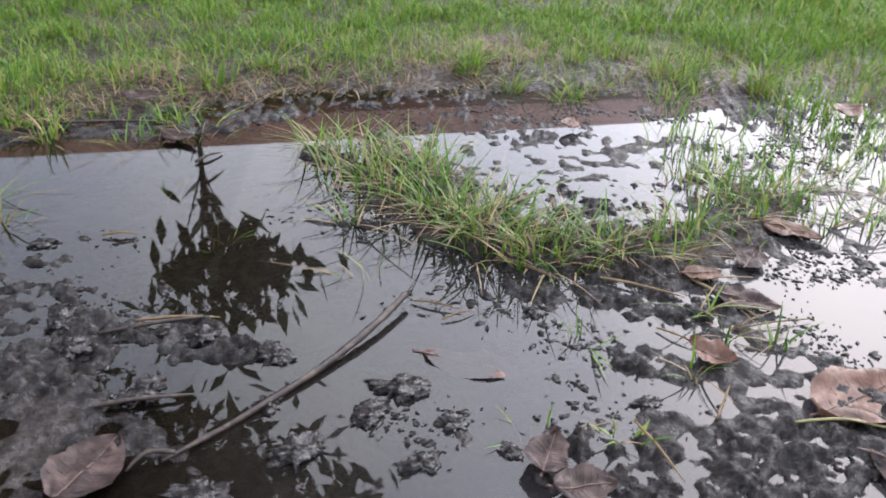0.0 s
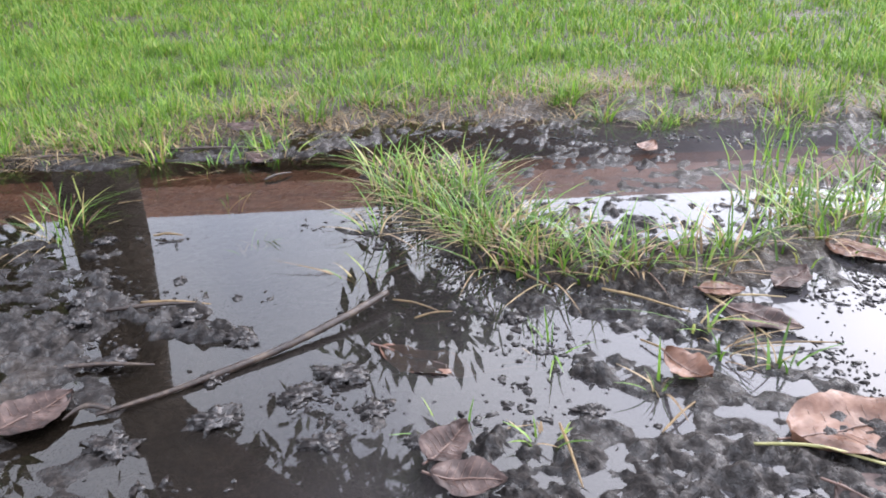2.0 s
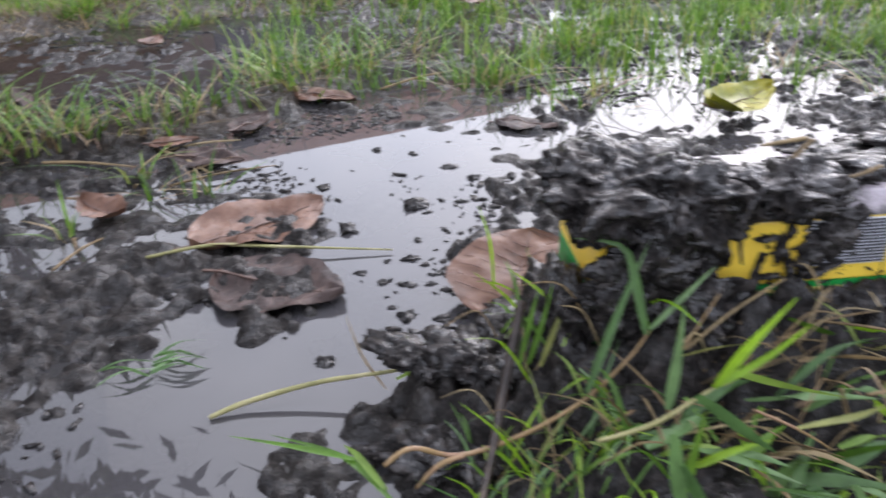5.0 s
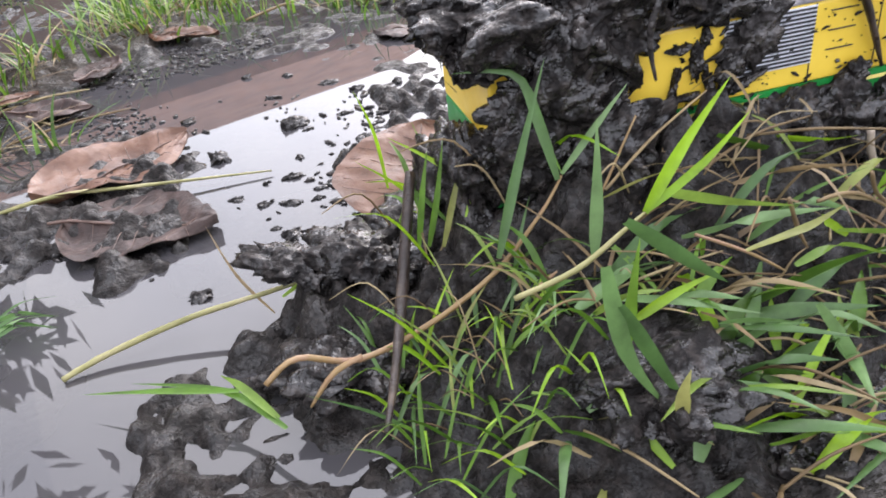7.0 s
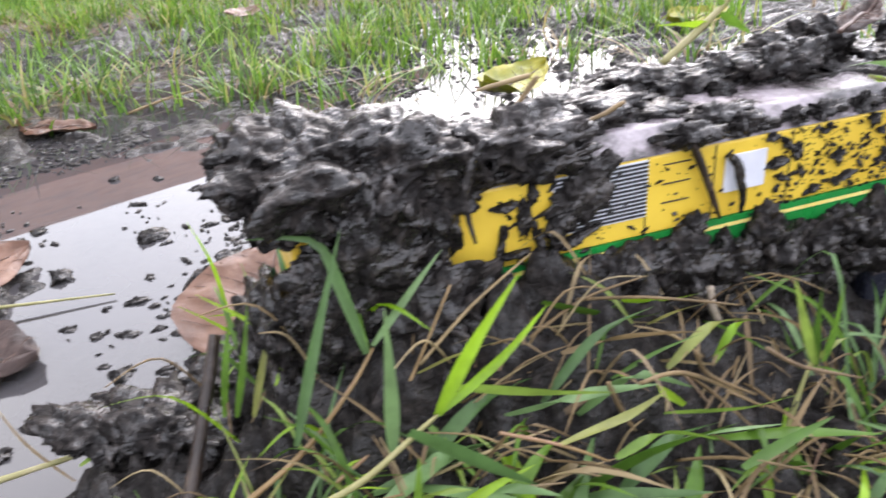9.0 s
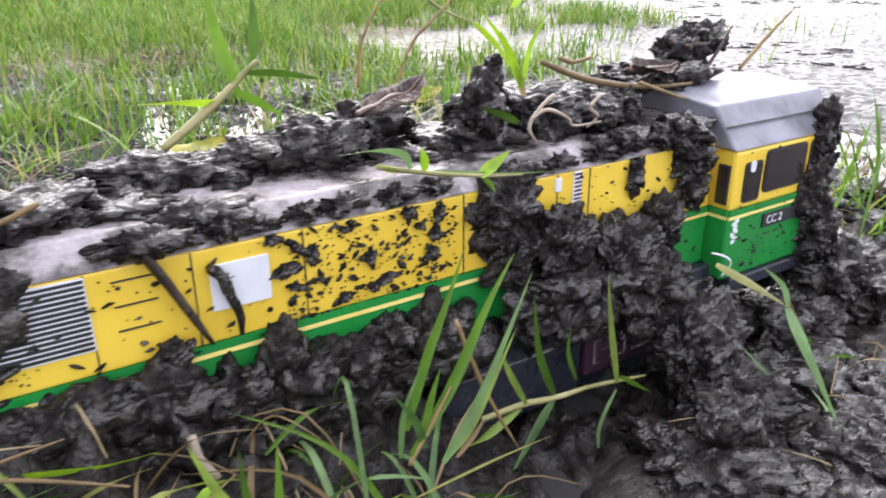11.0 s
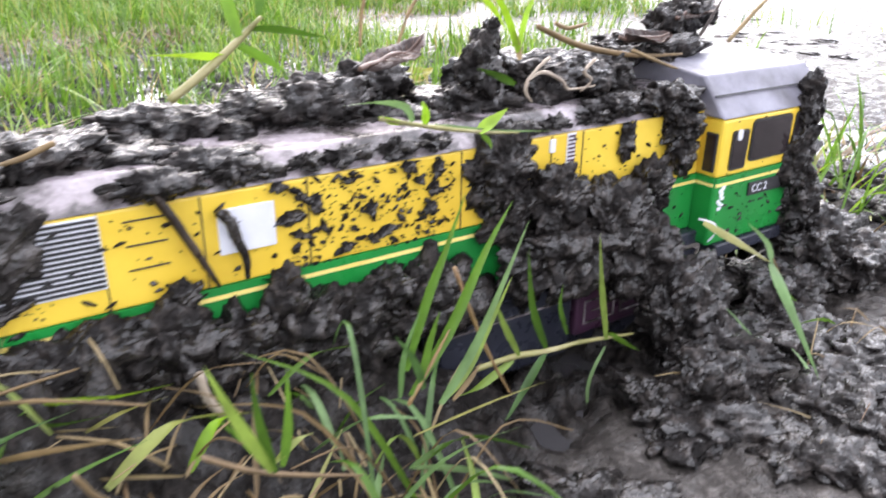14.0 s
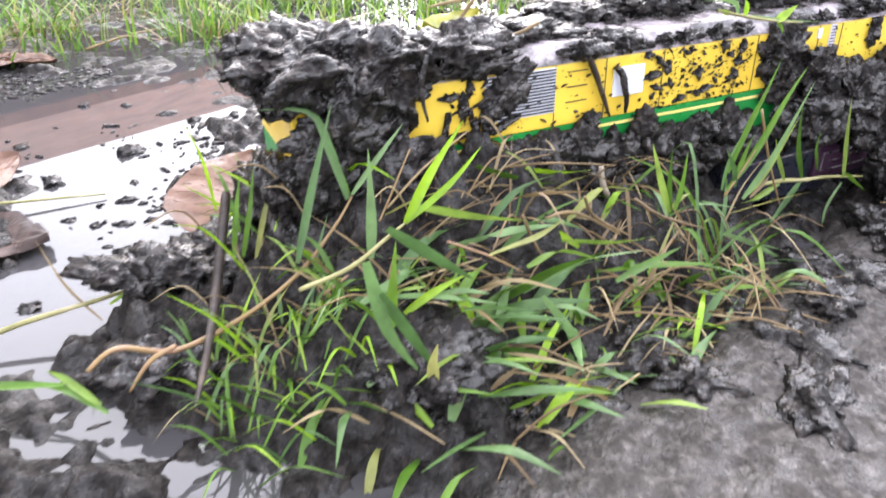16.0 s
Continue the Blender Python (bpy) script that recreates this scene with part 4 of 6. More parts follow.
loco_mud(-0.104, -0.001, 0.126, 0.0035, 0.003, 0.010)
loco_mud(-0.113, -0.001, 0.134, 0.007, 0.003, 0.0025)
loco_mud(-0.080, -0.001, 0.111, 0.014, 0.004, 0.003, tilt=-20)
loco_mud(-0.060, 0.036, 0.156, 0.040, 0.026, 0.010, detail=6)
loco_mud(-0.020, -0.001, 0.150, 0.020, 0.006, 0.006)
loco_mud(-0.016, -0.003, 0.1045, 0.0075, 0.005, 0.008)
# roof
loco_mud(0.010, 0.062, 0.155, 0.046, 0.022, 0.010, detail=6)
loco_mud(0.070, 0.052, 0.160, 0.040, 0.022, 0.013, detail=6)
loco_mud(0.105, 0.060, 0.166, 0.024, 0.014, 0.011)
loco_mud(0.000, 0.012, 0.152, 0.022, 0.010, 0.006)
loco_mud(0.012, 0.004, 0.149, 0.013, 0.006, 0.006)
loco_mud(0.190, 0.044, 0.163, 0.038, 0.024, 0.015, detail=6, label="root-bound mud clod sitting on the locomotive roof")
loco_mud(0.237, 0.038, 0.161, 0.030, 0.024, 0.013, detail=6)
loco_mud(0.150, 0.032, 0.172, 0.014, 0.012, 0.016)
loco_mud(0.158, 0.034, 0.186, 0.005, 0.005, 0.012)
loco_mud(0.150, 0.040, 0.157, 0.034, 0.018, 0.008)
loco_mud(0.222, 0.006, 0.152, 0.016, 0.010, 0.007)
loco_mud(0.300, 0.055, 0.171, 0.036, 0.026, 0.009, detail=6, label="dark mud and rotten leaf litter on the cab roof")
loco_mud(0.330, 0.062, 0.183, 0.018, 0.014, 0.015)
loco_mud(0.348, 0.062, 0.190, 0.018, 0.013, 0.010)
for x, y, sx, sy in ((-0.02, 0.055, 0.040, 0.022), (0.10, 0.042, 0.034, 0.018), (0.165, 0.052, 0.034, 0.024), (-0.030, 0.030, 0.026, 0.010), (0.035, 0.052, 0.030, 0.016), (0.245, 0.018, 0.022, 0.016)):
    loco_mud(x, y, 0.1535, sx, sy, 0.0046, MUD, "thin smeared mud on the locomotive roof", "mud_smear", detail=5, rough=0.9, freq=1.6)
for x, sx in ((0.018, 0.010), (0.040, 0.007), (0.058, 0.012), (0.083, 0.008), (0.104, 0.010), (0.150, 0.012), (0.176, 0.009), (0.205, 0.012)):
    loco_mud(x, 0.004, 0.1475, sx, 0.0055, 0.0042, MUD, "small mud splash on the roof edge", "mud_splash", detail=5, rough=0.9, freq=3.2)
loco_mud(-0.190, -0.003, 0.098, 0.018, 0.013, 0.030, detail=5)
# drape before the cab
loco_mud(0.262, 0.004, 0.150, 0.024, 0.014, 0.013, detail=6)
loco_mud(0.268, -0.003, 0.136, 0.018, 0.010, 0.016, detail=6)
loco_mud(0.270, -0.005, 0.120, 0.010, 0.007, 0.012)
loco_mud(0.226, -0.002, 0.134, 0.006, 0.004, 0.013)
# middle of the side
loco_mud(0.137, -0.001, 0.130, 0.020, 0.010, 0.022, detail=6)
loco_mud(0.150, -0.004, 0.108, 0.022, 0.010, 0.016, detail=6)
loco_mud(0.168, -0.010, 0.112, 0.020, 0.012, 0.019, detail=6)
loco_mud(0.205, -0.012, 0.096, 0.034, 0.016, 0.022, detail=6)
loco_mud(0.240, -0.008, 0.104, 0.015, 0.010, 0.018, detail=6)
loco_mud(0.180, -0.014, 0.084, 0.042, 0.018, 0.020, detail=6)
loco_mud(0.226, -0.018, 0.074, 0.024, 0.016, 0.026, detail=6)
loco_mud(0.250, -0.040, 0.040, 0.028, 0.024, 0.026, detail=6)
loco_mud(0.240, -0.070, 0.022, 0.034, 0.028, 0.020, detail=6, label="trampled lump of black mud beside the locomotive", name="mud_lump")
loco_mud(0.150, -0.010, 0.076, 0.016, 0.012, 0.016)
# lower edge
for x, z, sx, sz in ((-0.060, 0.086, 0.028, 0.012), (-0.025, 0.082, 0.022, 0.014), (0.004, 0.080, 0.012, 0.010), (0.022, 0.086, 0.009, 0.014), (0.030, 0.078, 0.016, 0.012), (0.058, 0.074, 0.018, 0.013),
                     (0.075, 0.084, 0.009, 0.009), (0.098, 0.080, 0.015, 0.012), (0.090, 0.066, 0.030, 0.012), (0.045, 0.060, 0.035, 0.014), (-0.010, 0.066, 0.040, 0.016), (-0.070, 0.070, 0.045, 0.018)):
    loco_mud(x, -0.004, z + 0.002, sx * 1.3, 0.012, sz * 1.4, detail=5)
# cab's far end
loco_mud(0.375, -0.014, 0.106, 0.016, 0.010, 0.034, detail=6)
loco_mud(0.379, -0.010, 0.140, 0.013, 0.012, 0.020, detail=6)
loco_mud(0.380, -0.014, 0.075, 0.018, 0.014, 0.020, detail=6)
loco_mud(0.400, -0.020, 0.045, 0.030, 0.026, 0.022, detail=6)
loco_mud(0.345, -0.030, 0.030, 0.045, 0.026, 0.018, detail=6, name="mud_lump", label="lump of wet mud under the cab")
loco_mud(0.310, -0.055, 0.016, 0.055, 0.036, 0.016, detail=6, name="mud_lump", label="lump of wet mud under the cab")
loco_mud(0.440, -0.030, 0.020, 0.040, 0.030, 0.020, detail=6, name="mud_lump", label="heap of wet mud behind the cab")
loco_mud(0.450, 0.040, 0.025, 0.045, 0.035, 0.020, detail=6, name="mud_lump", label="heap of wet mud behind the cab")

loco_mud(0.040, 0.150, 0.055, 0.085, 0.055, 0.042, detail=6, name="mud_lump", label="heap of black mud behind the locomotive")
loco_mud(-0.060, 0.140, 0.055, 0.070, 0.050, 0.040, detail=6, name="mud_lump", label="heap of black mud behind the locomotive")
loco_mud(-0.214, 0.030, 0.082, 0.012, 0.040, 0.026, detail=5)
loco_mud(-0.216, 0.055, 0.060, 0.016, 0.040, 0.030, detail=5)
# flung spots of mud on the paint, too many to count
g = np.random.RandomState(12)
chunks = []
base = bmesh.new()
bmesh.ops.create_icosphere(base, subdivisions=2, radius=1)
bv, bf = np.array([v.co for v in base.verts]), [tuple(v.index for v in f.verts) for f in base.faces]
base.free()
for i in range(800):
    zone = g.uniform()
    if zone < 0.52:
        x, z = g.uniform(0.030, 0.112), g.uniform(0.104, 0.142)
    elif zone < 0.74:
        x, z = g.uniform(0.17, 0.285), g.uniform(0.072, 0.142)
    elif zone < 0.90:
        x, z = g.uniform(-0.12, 0.03), g.uniform(0.100, 0.142)
    else:
        x, z = g.uniform(0.295, 0.36), g.uniform(0.065, 0.137)
    r = 0.00025 + 0.0010 * g.power(0.30) if g.uniform() < 0.97 else g.uniform(0.0012, 0.002)
    y = (-0.0146 if x > 0.2925 else -0.0006)
    k = 1 + 0.6 * fbm(bv[:, 0] * 2 + i, bv[:, 1] * 2, bv[:, 2] * 2, 2, 0.5, i)
    v = bv * k[:, None] * np.array([r * g.uniform(0.8, 2.4), 0.0004 + r * 0.2, r * g.uniform(0.5, 1.0)])
    a = g.uniform(-0.8, 0.8)
    v = np.stack([v[:, 0] * math.cos(a) - v[:, 2] * math.sin(a), v[:, 1], v[:, 0] * math.sin(a) + v[:, 2] * math.cos(a)], -1) + np.array([x, y, z])
    chunks.append((v, bf))
v, f = join(chunks)
spots = new("mud_spatter", mesh_from("mud_spatter", v, f, MUD))
spots.matrix_world = LOCO
tagged(spots, "small dark mud spots spattered on yellow paint", "mud", kind="stuff")
for x, z, sx, sz, lean in ((0.0297, 0.127, 0.0062, 0.0034, -12), (0.0336, 0.119, 0.0050, 0.0022, 20), (0.0416, 0.131, 0.0034, 0.0062, 10), (0.0350, 0.136, 0.0075, 0.0026, 35), (0.0256, 0.141, 0.0050, 0.0024, 0),
                           (0.0680, 0.124, 0.0030, 0.0046, 0), (0.0747, 0.112, 0.0080, 0.0030, -14), (0.0685, 0.110, 0.0030, 0.0022, 30), (0.0550, 0.109, 0.0030, 0.0028, 0), (0.0987, 0.119, 0.0046, 0.0050, -25), (0.1010, 0.128, 0.0034, 0.0050, 0),
                           (0.1027, 0.137, 0.0034, 0.0062, 12), (0.0868, 0.140, 0.0042, 0.0032, 0), (0.0920, 0.133, 0.0036, 0.0018, 30), (0.0560, 0.139, 0.0020, 0.0016, 0), (0.0445, 0.121, 0.0016, 0.0036, 0)):
    loco_mud(x, -0.0008, z, sx * 0.82, 0.0024, sz * 0.82, detail=5, rough=0.7, freq=2.4, label="small mud splash stuck on yellow paint", name="mud_splash", tilt=lean)

# lumps on the wet ground
LUMPS = 0


def ground_lump(x, y, r, flat=0.45, mat=MUD, name="mud_lump", label="small lump of black mud standing in water"):
    global LUMPS
    LUMPS += 1
    g = np.random.RandomState(LUMPS)
    z = max(ground_z(x, y), 0.0) + r * 0.02
    ob = lump(name, (x, y, z), (r * g.uniform(1.0, 1.7), r * g.uniform(0.8, 1.2), r * (0.55 if r < 0.012 else 0.38)), mat, 200 + LUMPS, g.uniform(0, 180), 4 if r < 0.012 else 5, 0.62, 2.3, flat)
    return tagged(ob, label, "mud", "mud lumps in the puddle")


for x, y, r in ((0.670, 0.693, 0.016), (0.596, 0.654, 0.015), (0.628, 0.489, 0.009), (0.646, 0.580, 0.007), (0.617, 0.544, 0.006), (0.636, 0.536, 0.006), (0.656, 0.533, 0.005), (0.723, 0.787, 0.008),
                (0.650, 0.864, 0.008), (0.793, 0.694, 0.010), (0.785, 0.741, 0.009), (0.744, 0.748, 0.010), (0.652, 0.477, 0.005), (0.561, 0.443, 0.008), (0.649, 0.433, 0.008), (0.658, 0.614, 0.006),
                (0.827, 0.643, 0.026), (0.619, 0.503, 0.004), (0.889, 0.823, 0.012), (0.60, 0.565, 0.006), (0.69, 0.84, 0.007)):
    ground_lump(x, y, r * 0.72)
for x, y, r in ((-0.26, 0.735, 0.016), (-0.17, 0.715, 0.018), (-0.02, 0.665, 0.020), (-0.05, 0.62, 0.016), (-0.34, 0.84, 0.010), (0.04, 0.61, 0.014), (-0.12, 0.56, 0.02), (0.262, 0.655, 0.012), (-0.23, 0.81, 0.007),
                (-0.55, 0.95, 0.014), (-0.44, 0.76, 0.02), (-0.40, 0.70, 0.018), (-0.16, 0.63, 0.014), (-0.30, 0.64, 0.02), (-0.20, 0.50, 0.02), (0.01, 0.55, 0.014), (0.10, 0.57, 0.012), (0.15, 0.83, 0.012), (0.09, 0.86, 0.009)):
    ground_lump(x, y, r, 0.3)
for x, y, r in ((0.655, 0.355, 0.032), (0.63, 0.31, 0.028), (0.69, 0.40, 0.030), (0.62, 0.38, 0.022), (0.70, 0.465, 0.016), (0.655, 0.43, 0.020), (0.73, 0.22, 0.034), (0.80, 0.19, 0.030), (0.60, 0.335, 0.016), (0.86, 0.205, 0.030), (0.93, 0.20, 0.026)):
    ob = ground_lump(x, y, r, 0.2, MUD, label="crumbly lump of mud on the mound")


for x, y, r in ((0.90, 0.115, 0.024), (0.935, 0.150, 0.020), (0.98, 0.165, 0.018), (0.86, 0.155, 0.016), (1.02, 0.185, 0.020)):
    ground_lump(x, y, r, 0.3, MUD, label="flat clod of mud on the grey silt")
g = np.random.RandomState(31)
for k in range(26):
    ground_lump(g.uniform(1.34, 1.75), g.uniform(0.16, 0.62), g.uniform(0.016, 0.042), 0.3, MUD, label="clod of black mud on the ground behind the cab")
for k in range(16):
    ground_lump(g.uniform(1.08, 1.26), g.uniform(0.13, 0.21), g.uniform(0.014, 0.028), 0.3, MUD, label="trodden clod of black mud before the cab")


# flecks of mud afloat at the puddles' rims, too many to count
g = np.random.RandomState(8)
fx, fy = g.uniform(-0.6, 1.35, 60000), g.uniform(0.32, 1.75, 60000)
d = union(fx, fy, PUDDLES)
want = smooth(-0.075, -0.01, d) * smooth(0.05, 0.0, d) * smooth(-0.15, 0.55, fbm(fx * 9, fy * 9, None, 3, 0.55, 95)) * (0.3 + 0.4 * smooth(0.0, 0.5, fx))
keep = (g.uniform(0, 1, len(fx)) < want) & (on_ground(fx, fy) < 0.001)
fx, fy = fx[keep][:4200], fy[keep][:4200]
bv, bt = ball(1)
r = 0.0012 + 0.0042 * g.power(0.45, len(fx))
a = g.uniform(0, 6.28, len(fx))
jag = bv[None] * (1 + 0.35 * g.normal(0, 1, (len(fx), len(bv), 1))) * np.stack([r * g.uniform(0.8, 2.0, len(fx)), r * g.uniform(0.6, 1.1, len(fx)), 0.0007 + r * 0.22], -1)[:, None]
c, s_ = np.cos(a)[:, None], np.sin(a)[:, None]
pts = np.stack([jag[..., 0] * c - jag[..., 1] * s_ + fx[:, None], jag[..., 0] * s_ + jag[..., 1] * c + fy[:, None], jag[..., 2] + 0.0004], -1)
tri = (bt[None] + (np.arange(len(fx)) * len(bv))[:, None, None]).reshape(-1, 3)
tagged(new("mud_flecks", mesh_from("mud_flecks", pts.reshape(-1, 3), tri.tolist(), MUD)), "tiny flecks of mud floating at puddle rims", "mud", kind="stuff")


# dark clots on the far bright mud flat
g = np.random.RandomState(18)
fx, fy = g.uniform(1.75, 4.6, 2600), g.uniform(0.35, 2.2, 2600)
keep = g.uniform(0, 1, 2600) < smooth(-0.1, 0.5, fbm(fx * 3, fy * 3, None, 3, 0.55, 97)) * smooth(0.1, -0.2, capsule(fx, fy, 2.2, 0.8, 4.2, 1.6, 0.4, 0.6))
fx, fy = fx[keep], fy[keep]
bv, bt = ball(2)
r = 0.004 + 0.016 * g.power(0.5, len(fx))
jag = bv[None] * (1 + 0.3 * g.normal(0, 1, (len(fx), len(bv), 1))) * np.stack([r * g.uniform(0.8, 1.6, len(fx)), r * g.uniform(0.8, 1.6, len(fx)), 0.25 * r], -1)[:, None]
pts = np.stack([jag[..., 0] + fx[:, None], jag[..., 1] + fy[:, None], jag[..., 2] + on_ground(fx, fy)[:, None]], -1)
tri = (bt[None] + (np.arange(len(fx)) * len(bv))[:, None, None]).reshape(-1, 3)
tagged(new("mud_clots", mesh_from("mud_clots", pts.reshape(-1, 3), tri.tolist(), MUD)), "dark clots strewn over the shining mud flat", "mud", kind="stuff")


# ---------------------------------------------------------------- fallen leaves
def leaf(name, x, y, z, length, width, turn, mat, label, curl=0.25, tilt=0.0, roll=0.0, seed=0, fold=0.12, ragged=0.05, blunt=0.75):
    """A broad fallen leaf: cupped blade with wavy rim, raised midrib and side veins."""
    top = empty(name, pose(x, y, z, tilt, roll, turn))
    n, m = 22, 12
    g = np.random.RandomState(seed)
    verts, faces = [], []
    u, v = np.meshgrid(np.linspace(0, 1, n + 1), np.linspace(-1, 1, m + 1), indexing="ij")
    half = width / 2 * np.sin(math.pi * np.clip(u, 0.0, 1) ** 0.85) ** blunt * (1 + ragged * vnoise(u * 9 + seed, v * 0 + np.sign(v) * 3, None, seed))
    px, py = (u - 0.5) * length, v * half

    def rise(u, v):
        return (length * (0.5 * curl * ((u - 0.5) ** 2 * 1.3) + 0.045 * fbm(u * 3 + seed, v * 1.8, None, 4, 0.55, seed)) + 0.3 * width * fold * np.abs(v) ** 1.5
                + 0.005 * length * np.sin((u * 9 - np.abs(v) * 1.6) * math.pi * 2) * (1 - 0.4 * np.abs(v)))
    pz = rise(u, v)
    verts = np.stack([px, py, pz], -1).reshape(-1, 3)
    for i in range(n):
        for j in range(m):
            a = i * (m + 1) + j
            faces.append((a, a + m + 1, a + m + 2, a + 1))
    thick = len(verts)
    verts = np.concatenate([verts, verts - np.array([0, 0, 0.0007])])
    faces += [tuple(q + thick for q in f[::-1]) for f in faces]
    ob = new("leaf_blade", mesh_from("leaf_blade", verts, faces, mat))
    ob.parent = top
    ribs = [tube([((s - 0.5) * length, 0, float(rise(np.array(s), np.array(0.0))) + 0.0006) for s in np.linspace(-0.10, 0.97, 8)], [0.0013, 0.0010, 0.0004], 6)]
    for k in range(1, 8):
        for s in (-1, 1):
            u0 = 0.10 + 0.10 * k
            pts = []
            for q in np.linspace(0, 0.9, 4):
                uu = min(u0 + 0.10 * q, 0.97)
                hw = width / 2 * math.sin(math.pi * uu ** 0.85) ** blunt
                pts.append(((uu - 0.5) * length, s * q * hw, float(rise(np.array(uu), np.array(s * q))) + 0.0002))
            ribs.append(tube(pts, [0.0004, 0.0002], 4))
    vv, ff = join(ribs)
    rib = new("midrib", mesh_from("midrib", vv, ff, LEAFVEIN))
    rib.parent = top
    tagged(rib, "darker raised midrib and side veins")
    return tagged(top, label, "leaf", "fallen leaves")


leaf("fallen_leaf", 0.513, 0.674, 0.006, 0.142, 0.094, 27, LEAF, "wet brown fallen leaf lying on mud", 0.10, 3, 0, 3, 0.25, 0.12, 0.65)
leaf("fallen_leaf", 0.358, 0.738, 0.010, 0.060, 0.046, -35, LEAF, "small curled brown leaf on wet mud", 0.5, 4, 6, 5, 0.5, 0.15)
leaf("fallen_leaf", 0.722, 0.500, 0.020, 0.106, 0.112, 61, LEAF, "large round brown leaf resting at the puddle edge", 0.05, 0, -15, 7, 0.05, 0.03, 0.52)
leaf("fallen_leaf", 0.530, 0.553, 0.006, 0.120, 0.095, -28, LEAFDARK, "mud-coated rotten leaf lying flat in the puddle", 0.1, 0, 0, 9, 0.05, 0.2, 0.6)
leaf("fallen_leaf", 0.135, 0.556, 0.016, 0.065, 0.045, 70, LEAFDARK, "dark purple-brown leaf stuck in mud", 0.3, 8, 0, 11, 0.3, 0.15)
leaf("fallen_leaf", 0.165, 0.515, 0.014, 0.070, 0.042, 15, LEAFDARK, "brown curled leaf stuck in mud", 0.3, 4, 8, 12, 0.3, 0.15)
leaf("fallen_leaf", 0.600, 1.090, 0.007, 0.100, 0.060, -28, LEAF, "brown leaf lying on wet mud beyond the puddle", 0.1, 2, 0, 13, 0.1, 0.15)
leaf("fallen_leaf", 0.850, 0.900, 0.004, 0.085, 0.055, -30, LEAFDARK, "brown leaf lying on mottled wet mud", 0.02, 0, 0, 15, 0.02, 0.15)
leaf("fallen_leaf", 0.447, 0.868, 0.009, 0.095, 0.050, -18, LEAFDARK, "dark wet leaf in the mud", 0.1, 2, 0, 17, 0.1, 0.15)
leaf("fallen_leaf", 0.497, 0.985, 0.010, 0.080, 0.045, 55, LEAFDARK, "dark wet leaf in the mud", 0.1, 2, 0, 18, 0.1, 0.15)
leaf("fallen_leaf", -0.310, 0.520, 0.008, 0.095, 0.070, 75, LEAFDARK, "dark wet leaf standing in shallow water", 0.2, 4, 4, 19, 0.2, 0.1)
leaf("fallen_leaf", 0.068, 0.715, -0.003, 0.130, 0.060, -14, LEAF, "pale brown leaf sunk under shallow water", 0.02, 0, 0, 21, 0.0)
leaf("fallen_leaf", 0.20, 1.07, 0.045, 0.045, 0.035, 80, LEAFDARK, "dark dead leaf standing among the grass", 0.4, 60, 0, 23)
leaf("fallen_leaf", 0.405, 0.930, 0.012, 0.06, 0.04, 10, LEAF, "small brown leaf beside the grass", 0.1, 2, 0, 27)
leaf("yellow_leaf", 1.115, 0.845, 0.024, 0.125, 0.070, 22, LEAFYEL, "curled yellow-green leaf lying behind the locomotive", 0.5, 14, 0, 29, 0.5)
leaf("yellow_leaf", 1.56, 1.02, 0.02, 0.110, 0.060, -10, LEAFYEL, "yellow-green leaf lying in wet grass", 0.4, 15, 0, 31, 0.3)
leaf("dark_leaf", *at_loco(0.345, 0.060, 0.190), 0.050, 0.030, 15, LEAFDARK, "curled black rotten leaf on the cab roof", 0.2, 4, -8, 33, 0.25, 0.2)
leaf("dark_leaf", *at_loco(0.10, 0.030, 0.184), 0.050, 0.018, 20, LEAFDARK, "flat black rotten leaf on roof mud", 0.1, 10, -10, 35, 0.1, 0.2)
leaf("dark_leaf", *at_loco(0.275, 0.035, 0.180), 0.045, 0.022, 0, LEAFDARK, "grey curled dead leaf on the cab roof", 0.3, 10, 0, 37, 0.2, 0.2)
leaf("fallen_leaf", 0.96, 1.66, 0.03, 0.09, 0.06, 30, LEAF, "orange-brown leaf on the far bank", 0.4, 10, 0, 39)
leaf("fallen_leaf", 0.30, 1.52, 0.016, 0.07, 0.04, 70, LEAF, "brown leaf on the far mud", 0.4, 10, 0, 40)
leaf("fallen_leaf", -0.60, 1.52, 0.03, 0.08, 0.04, 10, LEAFDARK, "dark leaf on the bank", 0.4, 10, 0, 41)
leaf("fallen_leaf", -0.48, 1.36, 0.012, 0.08, 0.04, -20, LEAFDARK, "reddish dark leaf at the water edge", 0.3, 5, 0, 42)


# ---------------------------------------------------------------- single stems and blades
def stem(parent, mat, r, *points):
    v, f = tube(points, [r * 0.85, r, r * 0.8, r * 0.4], 7, 0.12, int(abs(points[0][0]) * 1000))
    ob = new("stem", mesh_from("stem", v, f, mat))
    ob.parent = parent
    ob.matrix_parent_inverse = parent.matrix_world.inverted()
    return ob


def blade(parent, mat, w, *points):
    v, f = ribbon(points, w * 0.8, 0.18, 10, -0.35, 0.8)
    ob = new("blade", mesh_from("blade", v, f, mat))
    ob.parent = parent
    ob.matrix_parent_inverse = parent.matrix_world.inverted()
    return ob


